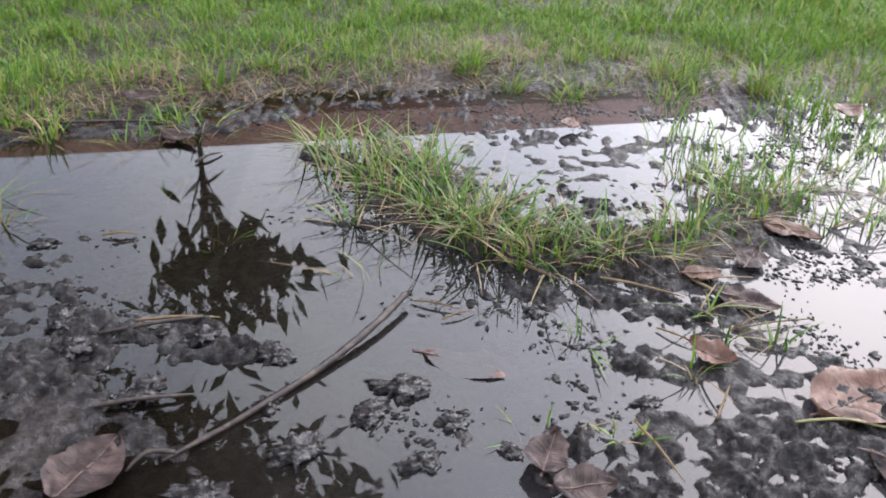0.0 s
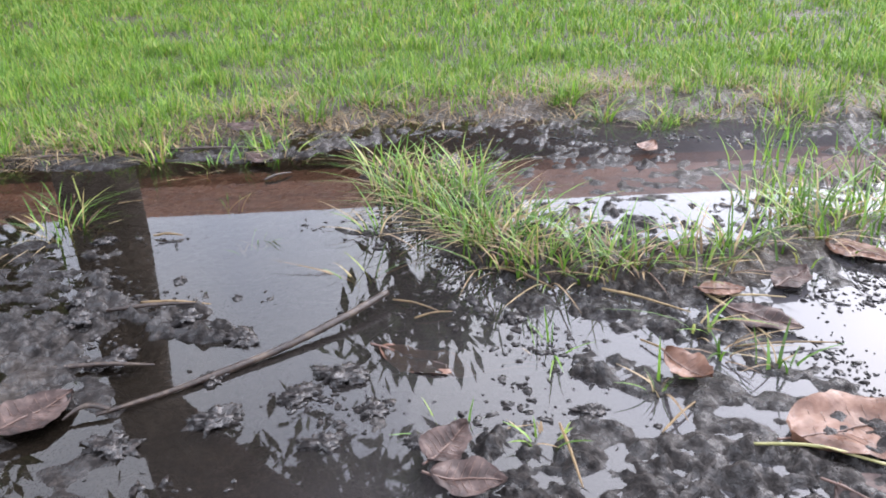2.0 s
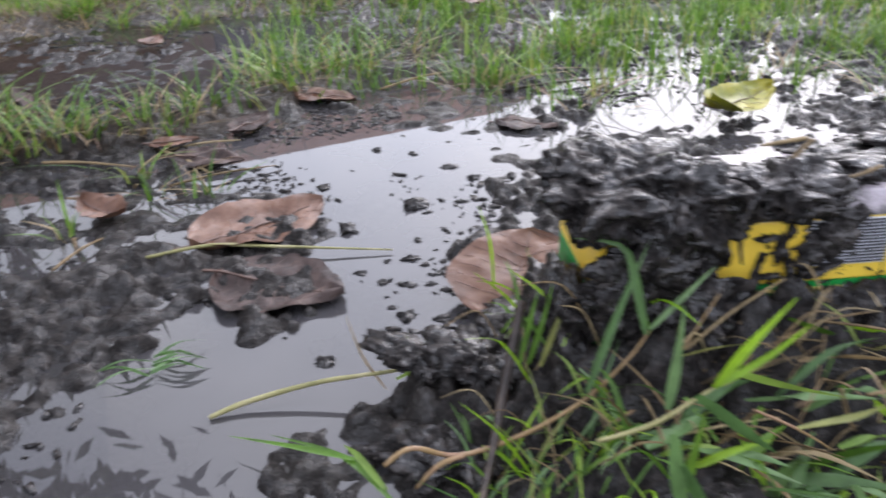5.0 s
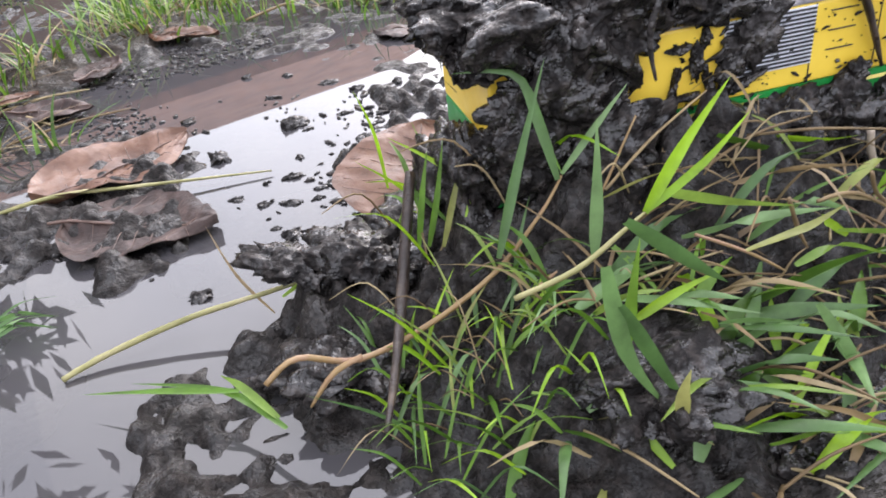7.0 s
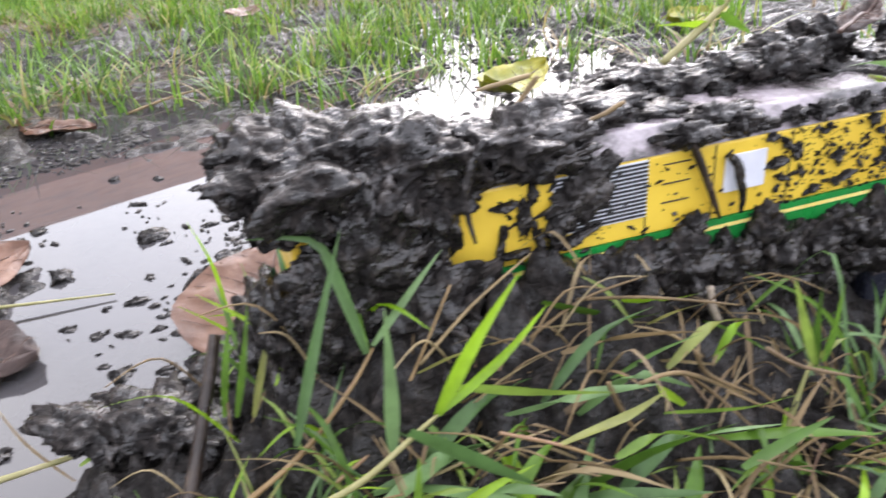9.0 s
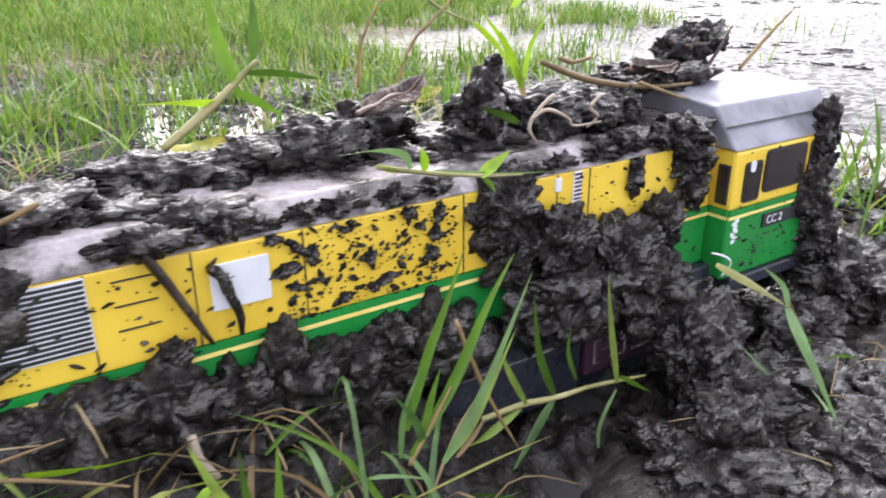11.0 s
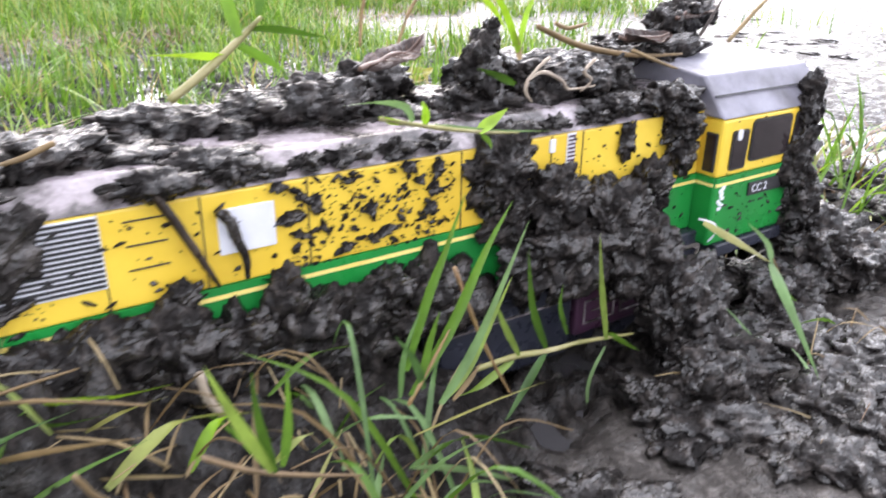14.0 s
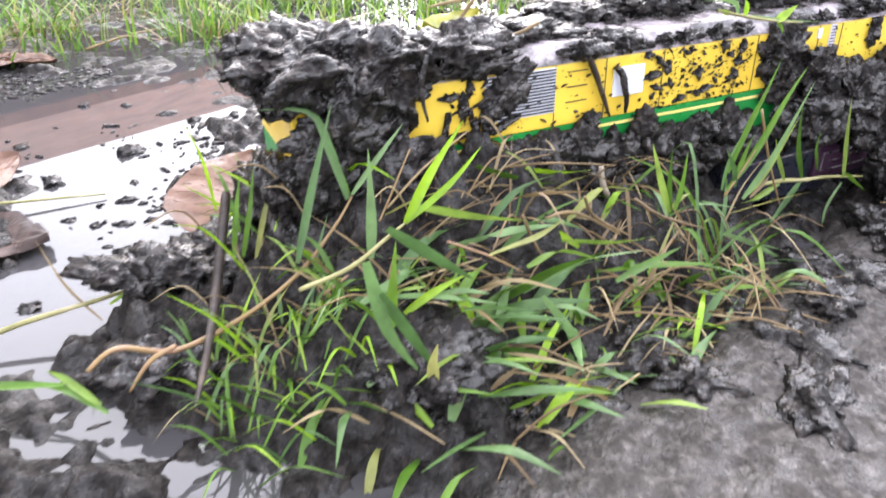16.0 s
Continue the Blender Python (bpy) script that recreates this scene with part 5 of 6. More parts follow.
twig = tagged(empty("twig", pose(-0.226, 0.557, 0.006)), "long bent wet brown twig lying in the puddle", "twig")
stem(twig, TWIG, 0.0050, (-0.020, 0.835, 0.016), (-0.055, 0.770, 0.012), (-0.110, 0.690, 0.006), (-0.185, 0.600, 0.004), (-0.245, 0.535, 0.006))
stem(twig, TWIG, 0.0030, (-0.235, 0.545, 0.008), (-0.26, 0.54, 0.012), (-0.275, 0.52, 0.006))
stalk = tagged(empty("stalk", pose(0.42, 0.62, 0.012)), "thin yellow-green stalk lying across mud and puddle", "stalk")
stem(stalk, STRAWGREEN, 0.0018, (0.412, 0.622, 0.010), (0.47, 0.627, 0.013), (0.53, 0.617, 0.009), (0.632, 0.596, 0.003))
for x, y, a, l, r in ((-0.32, 0.755, 20, 0.13, 0.003), (-0.30, 0.77, 8, 0.10, 0.002), (0.02, 0.83, -15, 0.07, 0.0016), (0.05, 0.81, 30, 0.05, 0.0014), (0.15, 0.93, -30, 0.10, 0.0018), (0.30, 0.90, -20, 0.14, 0.0020), (0.42, 0.88, -55, 0.12, 0.0022),
                      (0.44, 0.93, 10, 0.09, 0.0016), (0.35, 0.66, 60, 0.07, 0.0014), (0.25, 0.57, -70, 0.09, 0.0016), (0.47, 0.82, 15, 0.12, 0.0014), (-0.45, 0.98, 10, 0.05, 0.002), (-0.40, 1.28, 55, 0.06, 0.003), (-0.62, 1.42, 10, 0.22, 0.003),
                      (-0.95, 1.30, 20, 0.2, 0.003), (0.55, 1.30, -10, 0.12, 0.002), (0.75, 1.15, 30, 0.15, 0.002), (0.95, 1.06, 5, 0.18, 0.0025), (-0.30, 0.62, 15, 0.12, 0.003), (0.33, 0.78, -40, 0.06, 0.0014)):
    z = max(ground_z(x, y), 0) + 0.004
    c, s = math.cos(radians(a)) * l / 2, math.sin(radians(a)) * l / 2
    bit = tagged(empty("straw", pose(x, y, z)), "short dry straw stalk lying on the wet ground", "straw", "straws on the ground")
    stem(bit, DRY if r < 0.0025 else TWIG, r, (x - c, y - s, z), (x, y, z + 0.2 * r + 0.003), (x + c, y + s, z))
sprig = tagged(empty("grass_sprig", pose(0.44, 0.45, 0.004)), "cut green grass sprig floating on the puddle", "grass sprig")
for k in range(9):
    a = radians(-20 + 14 * (k % 4) + (180 if k % 3 == 0 else 0))
    blade(sprig, BLUEBLADE, 0.0035, (0.44, 0.45 + 0.003 * k, 0.004), (0.44 + 0.02 * math.cos(a), 0.45 + 0.003 * k + 0.02 * math.sin(a), 0.010), (0.44 + 0.04 * math.cos(a), 0.45 + 0.003 * k + 0.04 * math.sin(a), 0.004))


# ---------------------------------------------------------------- what stands far behind and shows in the water
def house():
    top = empty("house", pose(-3.2, 8.0, 0.0, 0, 0, 16))
    part("wall", box_bm(-8.5, 7.5, 0.0, 7.0, 0.0, 2.5), WALLPAINT, top)
    bm = bmesh.new()
    slope = [bm.verts.new(p) for p in ((-9.2, -0.8, 2.25), (8.2, -0.8, 2.25), (8.2, 2.84, 4.03), (-9.2, 2.84, 4.03), (-9.2, -0.8, 2.13), (8.2, -0.8, 2.13))]
    bm.faces.new(slope[:4])
    bm.faces.new((slope[4], slope[5], slope[1], slope[0]))
    a = [bm.verts.new(p) for p in ((-9.2, 2.84, 4.03), (8.2, 2.84, 4.03), (8.2, 7.6, 2.2), (-9.2, 7.6, 2.2))]
    bm.faces.new(a)
    part("roof", bm, TILE, top, "long red-brown tiled roof")
    for x in (-6.0, -2.0, 3.0):
        w = part("window", box_bm(x, x + 1.2, -0.03, 0.02, 1.0, 2.0, 0.02), GLASS_DARK, top)
        part("frame", box_bm(x - 0.06, x + 1.26, -0.05, -0.032, 0.92, 0.99), WALLPAINT, w)
    return tagged(top, "low brown house with red-brown tiled roof behind trees", "house")


house()


def tree(x, y, trunk_h, trunk_r, crown_r, crown_z, n_leaves, leaf_size, seed, label, droop=0.0, shift=(0.0, 0.0)):
    top = empty("tree", pose(x, y, 0))
    g = np.random.RandomState(seed)
    tips = []
    chunks = [tube([(0, 0, -0.05), (0.05 * g.normal(), 0.05 * g.normal(), trunk_h * 0.5), (0.1 * g.normal() * trunk_r, 0, trunk_h)], [trunk_r, trunk_r * 0.85, trunk_r * 0.7], 12, 0.06, seed)]
    for k in range(11):
        a, e = g.uniform(0, 6.28), g.uniform(-0.2, 1.1)
        d = np.array([math.cos(a) * math.cos(e), math.sin(a) * math.cos(e), math.sin(e)]) * crown_r * g.uniform(0.7, 1.1)
        p0 = np.array([0, 0, trunk_h * g.uniform(0.8, 1.0)])
        p2 = np.array([shift[0], shift[1], crown_z]) + d
        chunks.append(tube([p0, (p0 + p2) / 2 + np.array([0, 0, 0.1 * crown_r]), p2], [trunk_r * 0.4, trunk_r * 0.2, trunk_r * 0.08], 6, 0.05, seed + k))
        tips.append(p2)
        tips.append((p0 + 2 * p2) / 3)
    v, f = join(chunks)
    ob = new("trunk", mesh_from("trunk", v, f, BARK))
    ob.parent = top
    tips = np.array(tips)
    c = tips[g.randint(0, len(tips), n_leaves)] + g.normal(0, crown_r * 0.22, (n_leaves, 3))
    a, b = g.normal(0, 1, (n_leaves, 3)), g.normal(0, 1, (n_leaves, 3))
    a[:, 2] -= droop
    a /= np.linalg.norm(a, axis=1)[:, None]
    b -= a * (a * b).sum(1)[:, None]
    b /= np.linalg.norm(b, axis=1)[:, None]
    s = leaf_size * g.uniform(0.6, 1.3, (n_leaves, 1))
    verts = np.stack([c - a * s, c + b * s * 0.35, c + a * s, c - b * s * 0.35], 1).reshape(-1, 3)
    faces = np.arange(4 * n_leaves).reshape(-1, 4)
    ob = new("crown", mesh_from("crown", verts, faces.tolist(), CROWN, False))
    ob.parent = top
    return tagged(top, label, "tree")


tree(-5.3, 6.2, 5.4, 0.46, 2.8, 8.9, 5600, 0.25, 3, "broad dark tree with drooping feathery crown", 1.2, (2.2, 1.6))
tree(-2.15, 6.6, 2.9, 0.030, 0.75, 3.45, 330, 0.17, 5, "slender tree with a small dark crown", 1.5)
tree(-9.5, 6.5, 3.0, 0.22, 2.0, 4.4, 4000, 0.18, 9, "broad dark tree beside the house")


# ---------------------------------------------------------------- blades, stems and roots one by one
spray = tagged(empty("grass_clump", pose(0.693, 0.28, 0.075)), "long green grass blades growing from the mud mound", "grass clump")
blade(spray, BLUEBLADE, 0.0055, (0.693, 0.28, 0.075), (0.708, 0.287, 0.112), (0.725, 0.293, 0.152))
blade(spray, BLUEBLADE, 0.006, (0.728, 0.291, 0.098), (0.724, 0.299, 0.123), (0.718, 0.307, 0.143), (0.694, 0.317, 0.146))
blade(spray, BLUEBLADE, 0.004, (0.732, 0.295, 0.098), (0.75, 0.295, 0.117), (0.765, 0.295, 0.132))
blade(spray, BLUEBLADE, 0.0065, (0.72, 0.247, 0.086), (0.723, 0.25, 0.11), (0.725, 0.253, 0.14))
blade(spray, LIME, 0.006, (0.731, 0.23, 0.11), (0.744, 0.229, 0.132), (0.761, 0.227, 0.155))
blade(spray, LIME, 0.004, (0.731, 0.23, 0.11), (0.754, 0.228, 0.125), (0.77, 0.226, 0.141))
blade(spray, BLADE, 0.007, (0.739, 0.235, 0.114), (0.768, 0.232, 0.102), (0.8, 0.228, 0.093))
blade(spray, BLUEBLADE, 0.008, (0.718, 0.222, 0.114), (0.744, 0.219, 0.09), (0.76, 0.217, 0.077))
blade(spray, BLUEBLADE, 0.008, (0.699, 0.204, 0.112), (0.707, 0.203, 0.073), (0.723, 0.201, 0.043))
blade(spray, BLUEBLADE, 0.007, (0.704, 0.203, 0.095), (0.719, 0.202, 0.065), (0.737, 0.2, 0.03))
blade(spray, BLADE, 0.006, (0.713, 0.212, 0.069), (0.714, 0.212, 0.088), (0.717, 0.212, 0.113))
blade(spray, LIME, 0.005, (0.832, 0.28, 0.095), (0.859, 0.277, 0.087), (0.883, 0.275, 0.085))
blade(spray, BLUEBLADE, 0.006, (0.793, 0.204, 0.063), (0.815, 0.201, 0.029), (0.83, 0.2, -0.002))
blade(spray, BLADE, 0.006, (0.846, 0.208, 0.052), (0.869, 0.206, 0.058), (0.888, 0.204, 0.063))
blade(spray, BLADE, 0.006, (0.802, 0.183, 0.013), (0.827, 0.18, 0.007), (0.844, 0.178, 0.009))
blade(spray, BLADE, 0.007, (0.723, 0.191, 0.046), (0.722, 0.191, 0.058), (0.725, 0.191, 0.068))
blade(spray, BLUEBLADE, 0.006, (0.746, 0.204, 0.071), (0.763, 0.202, 0.067), (0.782, 0.2, 0.061))
blade(spray, BLADE, 0.005, (0.775, 0.226, 0.081), (0.8, 0.223, 0.085), (0.817, 0.221, 0.092))
blade(spray, BLADE, 0.005, (0.821, 0.226, 0.076), (0.857, 0.222, 0.066), (0.888, 0.219, 0.064))
blade(spray, BLADE, 0.005, (0.794, 0.219, 0.072), (0.814, 0.217, 0.076), (0.84, 0.214, 0.064))
blade(spray, BLADE, 0.004, (0.678, 0.332, 0.058), (0.686, 0.334, 0.083), (0.693, 0.337, 0.109))
blade(spray, BLADE, 0.004, (0.685, 0.331, 0.056), (0.694, 0.333, 0.081), (0.702, 0.336, 0.099))
blade(spray, BLADE, 0.004, (0.691, 0.33, 0.054), (0.701, 0.333, 0.079), (0.711, 0.335, 0.09))
blade(spray, BLADE, 0.004, (0.673, 0.332, 0.06), (0.679, 0.335, 0.085), (0.685, 0.338, 0.105))
stem(spray, STEM, 0.0015, (0.586, 0.276, 0.052), (0.601, 0.28, 0.057), (0.626, 0.283, 0.044), (0.66, 0.285, 0.049), (0.694, 0.287, 0.064), (0.719, 0.29, 0.085), (0.732, 0.295, 0.097))
stem(spray, STRAWGREEN, 0.0012, (0.676, 0.226, 0.094), (0.701, 0.227, 0.097), (0.72, 0.228, 0.106), (0.731, 0.23, 0.11))
stem(spray, STEM, 0.0014, (0.626, 0.272, 0.054), (0.613, 0.273, 0.049), (0.601, 0.274, 0.035))
stem(spray, STEM, 0.0008, (0.752, 0.228, 0.095), (0.775, 0.226, 0.081), (0.795, 0.224, 0.066))
stem(spray, STEM, 0.001, (0.703, 0.274, 0.056), (0.73, 0.281, 0.068), (0.764, 0.287, 0.12))
spray = tagged(empty("stick", pose(0.678, 0.347, 0.092)), "thin bare brown stick leaning upright in mud", "stick")
stem(spray, TWIG, 0.003, (0.678, 0.347, 0.092), (0.658, 0.312, 0.06), (0.642, 0.277, 0.047), (0.625, 0.242, 0.038))
spray = tagged(empty("straw", pose(0.484, 0.392, 0.0)), "pale yellow-green straw lying from mound into water", "straw")
stem(spray, STRAWGREEN, 0.0019, (0.484, 0.397, 0.002), (0.510, 0.403, 0.006), (0.558, 0.402, 0.014), (0.608, 0.392, 0.022), (0.667, 0.378, 0.034))
spray = tagged(empty("grass_clump", pose(0.698, 0.485, 0.014)), "thin green blades along the puddle edge", "grass clump")
blade(spray, LIME, 0.003, (0.698, 0.485, 0.014), (0.695, 0.486, 0.058), (0.686, 0.487, 0.09))
blade(spray, DRY, 0.0025, (0.6, 0.395, 0.005), (0.586, 0.396, 0.035), (0.578, 0.397, 0.068))
blade(spray, LIME, 0.003, (0.595, 0.385, -0.008), (0.611, 0.384, 0.016), (0.639, 0.381, 0.052))
blade(spray, DRY, 0.003, (0.629, 0.392, 0.006), (0.618, 0.393, 0.025), (0.609, 0.394, 0.045))
blade(spray, LIME, 0.003, (0.606, 0.384, 0.021), (0.619, 0.383, 0.027), (0.635, 0.381, 0.032))
blade(spray, BLADE, 0.005, (0.573, 0.318, 0.02), (0.538, 0.341, 0.016), (0.498, 0.367, 0.01))
blade(spray, BLADE, 0.005, (0.589, 0.283, 0.02), (0.566, 0.324, 0.018), (0.523, 0.358, 0.014))
blade(spray, BLADE, 0.005, (0.587, 0.291, 0.02), (0.574, 0.316, 0.025), (0.567, 0.321, 0.03))
spray = tagged(empty("grass_clump", pose(0.89, 0.218, 0.078)), "small three-bladed green grass shoot in mud", "grass clump")
blade(spray, BLADE, 0.005, (0.89, 0.218, 0.078), (0.88, 0.219, 0.102), (0.873, 0.22, 0.122))
blade(spray, BLADE, 0.004, (0.891, 0.218, 0.077), (0.887, 0.218, 0.097), (0.886, 0.218, 0.116))
blade(spray, BLADE, 0.004, (0.893, 0.217, 0.079), (0.896, 0.217, 0.094), (0.897, 0.217, 0.114))
blade(spray, BLADE, 0.003, (0.891, 0.218, 0.081), (0.898, 0.217, 0.086), (0.905, 0.216, 0.087))
spray = tagged(empty("grass_sprig", pose(0.8, 0.278, 0.105)), "broken green grass sprig lying on mud", "grass sprig")
blade(spray, BLADE, 0.005, (0.8, 0.278, 0.105), (0.815, 0.277, 0.097), (0.841, 0.274, 0.086), (0.86, 0.272, 0.084))
blade(spray, DRY, 0.004, (0.802, 0.278, 0.092), (0.831, 0.275, 0.086), (0.861, 0.272, 0.078))
blade(spray, BLUEBLADE, 0.004, (0.828, 0.276, 0.091), (0.833, 0.275, 0.082), (0.837, 0.275, 0.075))
spray = tagged(empty("root", pose(0.894, 0.281, 0.082)), "pale bent root poking out of mud", "root")
stem(spray, ROOTM, 0.002, (0.894, 0.281, 0.082), (0.896, 0.28, 0.07), (0.902, 0.28, 0.057), (0.897, 0.28, 0.042), (0.866, 0.284, 0.051))
spray = tagged(empty("grass_clump", pose(0.96, 0.237, 0.067)), "tall green grass clump before the locomotive side", "grass clump")
blade(spray, BLADE, 0.006, (0.96, 0.237, 0.067), (0.978, 0.235, 0.091), (0.994, 0.233, 0.121), (1.007, 0.232, 0.139))
blade(spray, BLUEBLADE, 0.0055, (0.974, 0.235, 0.058), (0.992, 0.233, 0.083), (1.016, 0.231, 0.129))
blade(spray, BLADE, 0.005, (0.977, 0.235, 0.06), (0.99, 0.233, 0.075), (1.008, 0.231, 0.107))
blade(spray, BLADE, 0.005, (0.958, 0.237, 0.079), (0.967, 0.236, 0.107), (0.975, 0.235, 0.125), (0.984, 0.234, 0.147))
blade(spray, BLADE, 0.004, (0.964, 0.236, 0.072), (0.969, 0.236, 0.089), (0.973, 0.235, 0.101))
blade(spray, BLUEBLADE, 0.003, (0.955, 0.237, 0.068), (0.957, 0.237, 0.087), (0.965, 0.236, 0.105))
blade(spray, DRY, 0.003, (0.98, 0.234, 0.058), (0.989, 0.233, 0.066), (0.994, 0.233, 0.071))
blade(spray, BLUEBLADE, 0.004, (0.966, 0.236, 0.068), (0.961, 0.236, 0.083), (0.953, 0.237, 0.096))
blade(spray, BLADE, 0.004, (0.952, 0.227, 0.042), (0.98, 0.224, 0.045), (1.019, 0.22, 0.022))
blade(spray, BLUEBLADE, 0.005, (0.952, 0.227, 0.042), (0.983, 0.224, 0.026), (1.037, 0.218, -0.01))
blade(spray, BLADE, 0.004, (0.954, 0.227, 0.056), (0.995, 0.223, 0.057), (1.023, 0.22, 0.057))
stem(spray, STEM, 0.001, (0.959, 0.237, 0.063), (0.968, 0.236, 0.076), (0.978, 0.235, 0.091))
stem(spray, STEM, 0.001, (0.988, 0.244, 0.112), (0.999, 0.242, 0.083), (1.009, 0.241, 0.062), (1.021, 0.24, 0.04))
spray = tagged(empty("grass_runner", pose(1.014, 0.256, 0.049)), "creeping grass runner with upright green blades", "grass runner")
stem(spray, STRAWGREEN, 0.0016, (1.014, 0.256, 0.049), (1.037, 0.254, 0.048), (1.057, 0.251, 0.045), (1.083, 0.249, 0.042), (1.121, 0.245, 0.035))
blade(spray, BLADE, 0.004, (1.038, 0.252, 0.049), (1.028, 0.254, 0.069), (1.022, 0.254, 0.083))
blade(spray, BLADE, 0.005, (1.056, 0.251, 0.047), (1.045, 0.252, 0.073), (1.04, 0.252, 0.104))
blade(spray, BLADE, 0.003, (1.069, 0.249, 0.051), (1.063, 0.25, 0.068), (1.064, 0.25, 0.08))
blade(spray, BLADE, 0.0045, (1.098, 0.246, 0.039), (1.091, 0.247, 0.07), (1.085, 0.247, 0.102))
blade(spray, BLUEBLADE, 0.006, (1.056, 0.251, 0.044), (1.044, 0.252, 0.028), (1.03, 0.253, 0.011))
blade(spray, BLADE, 0.005, (1.035, 0.253, 0.047), (1.016, 0.255, 0.04), (1.0, 0.256, 0.039))
blade(spray, BLUEBLADE, 0.003, (1.098, 0.246, 0.035), (1.088, 0.247, 0.012), (1.095, 0.246, -0.024))
blade(spray, BLADE, 0.004, (1.1, 0.246, 0.042), (1.112, 0.245, 0.033), (1.126, 0.243, 0.023))
spray = tagged(empty("grass_clump", pose(1.114, 0.21, 0.112)), "drooping green weed beside the locomotive cab", "weed")
blade(spray, BLADE, 0.006, (1.114, 0.21, 0.112), (1.121, 0.195, 0.105), (1.123, 0.179, 0.099))
blade(spray, BLUEBLADE, 0.0065, (1.123, 0.179, 0.099), (1.111, 0.162, 0.088), (1.113, 0.144, 0.058))
blade(spray, BLUEBLADE, 0.004, (1.123, 0.179, 0.099), (1.125, 0.184, 0.107), (1.116, 0.19, 0.117))
blade(spray, BLADE, 0.004, (1.123, 0.179, 0.099), (1.135, 0.178, 0.084), (1.153, 0.176, 0.071))
blade(spray, DRY, 0.003, (1.124, 0.179, 0.101), (1.148, 0.177, 0.07), (1.17, 0.174, 0.042))
spray = tagged(empty("grass_runner", pose(0.981, 0.283, 0.166)), "green grass runner lying along the locomotive roof", "grass runner")
stem(spray, STRAWGREEN, 0.0011, (0.981, 0.283, 0.166), (1.004, 0.28, 0.16), (1.033, 0.277, 0.154), (1.054, 0.275, 0.151))
blade(spray, LIME, 0.007, (1.03, 0.277, 0.154), (1.038, 0.277, 0.158), (1.047, 0.276, 0.163))
blade(spray, BLUEBLADE, 0.004, (0.996, 0.281, 0.163), (0.992, 0.281, 0.17), (0.98, 0.283, 0.173), (0.964, 0.284, 0.173))
blade(spray, LIME, 0.0045, (1.002, 0.28, 0.161), (1.002, 0.28, 0.167), (1.001, 0.281, 0.171))
blade(spray, BLUEBLADE, 0.0035, (1.007, 0.28, 0.16), (1.035, 0.277, 0.154), (1.075, 0.273, 0.149))
blade(spray, BLADE, 0.003, (1.032, 0.277, 0.153), (1.037, 0.277, 0.149), (1.039, 0.277, 0.145))
blade(spray, LIME, 0.004, (0.991, 0.282, 0.163), (0.985, 0.282, 0.165), (0.98, 0.283, 0.167))
spray = tagged(empty("grass_clump", pose(1.09, 0.313, 0.18)), "bright green blades rooted in roof mud", "grass clump")
blade(spray, LIME, 0.005, (1.09, 0.313, 0.18), (1.08, 0.314, 0.201), (1.065, 0.316, 0.218))
blade(spray, LIME, 0.004, (1.09, 0.313, 0.18), (1.095, 0.313, 0.199), (1.105, 0.312, 0.214))
blade(spray, DRY, 0.005, (1.092, 0.313, 0.176), (1.089, 0.314, 0.186), (1.086, 0.314, 0.194))
blade(spray, BLADE, 0.005, (1.08, 0.304, 0.166), (1.068, 0.306, 0.172), (1.056, 0.307, 0.176))
spray = tagged(empty("weed", pose(1.019, 0.351, 0.184)), "thin reddish weed stems growing behind the roof", "weed")
stem(spray, STEM, 0.0009, (1.019, 0.351, 0.184), (1.021, 0.351, 0.202), (1.026, 0.35, 0.214), (1.032, 0.35, 0.222))
stem(spray, STEM, 0.0009, (1.039, 0.349, 0.18), (1.049, 0.348, 0.202), (1.064, 0.346, 0.215), (1.083, 0.344, 0.232))
stem(spray, STRAWGREEN, 0.0009, (1.032, 0.35, 0.222), (1.041, 0.349, 0.225), (1.054, 0.347, 0.224), (1.069, 0.346, 0.216), (1.085, 0.344, 0.21))
blade(spray, LIME, 0.004, (1.078, 0.335, 0.211), (1.092, 0.333, 0.199), (1.101, 0.332, 0.187))
blade(spray, LIME, 0.005, (1.11, 0.341, 0.216), (1.117, 0.341, 0.223), (1.124, 0.34, 0.228))
spray = tagged(empty("weed", pose(0.926, 0.361, 0.167)), "soft green weed leaning behind the locomotive", "weed")
stem(spray, STRAWGREEN, 0.0022, (0.926, 0.361, 0.167), (0.948, 0.359, 0.182), (0.97, 0.356, 0.2))
blade(spray, BLADE, 0.007, (0.959, 0.357, 0.192), (0.954, 0.358, 0.212), (0.951, 0.358, 0.232))
blade(spray, BLADE, 0.006, (0.969, 0.356, 0.201), (0.97, 0.356, 0.214), (0.971, 0.356, 0.231))
blade(spray, BLADE, 0.006, (0.963, 0.357, 0.195), (0.982, 0.355, 0.193), (1.002, 0.353, 0.189))
blade(spray, LIME, 0.006, (0.952, 0.358, 0.184), (0.938, 0.36, 0.186), (0.919, 0.361, 0.187))
blade(spray, BLADE, 0.006, (0.959, 0.357, 0.188), (0.971, 0.356, 0.181), (0.98, 0.355, 0.175))
spray = tagged(empty("root_tangle", pose(1.077, 0.293, 0.17)), "pale thin roots hanging from roof mud", "roots")
stem(spray, ROOTM, 0.001, (1.077, 0.293, 0.17), (1.087, 0.292, 0.173), (1.099, 0.29, 0.168), (1.105, 0.29, 0.163), (1.123, 0.288, 0.163))
stem(spray, ROOTM, 0.001, (1.078, 0.293, 0.171), (1.076, 0.293, 0.165), (1.08, 0.292, 0.159))
stem(spray, ROOTM, 0.001, (1.09, 0.291, 0.18), (1.084, 0.292, 0.176), (1.077, 0.293, 0.17))
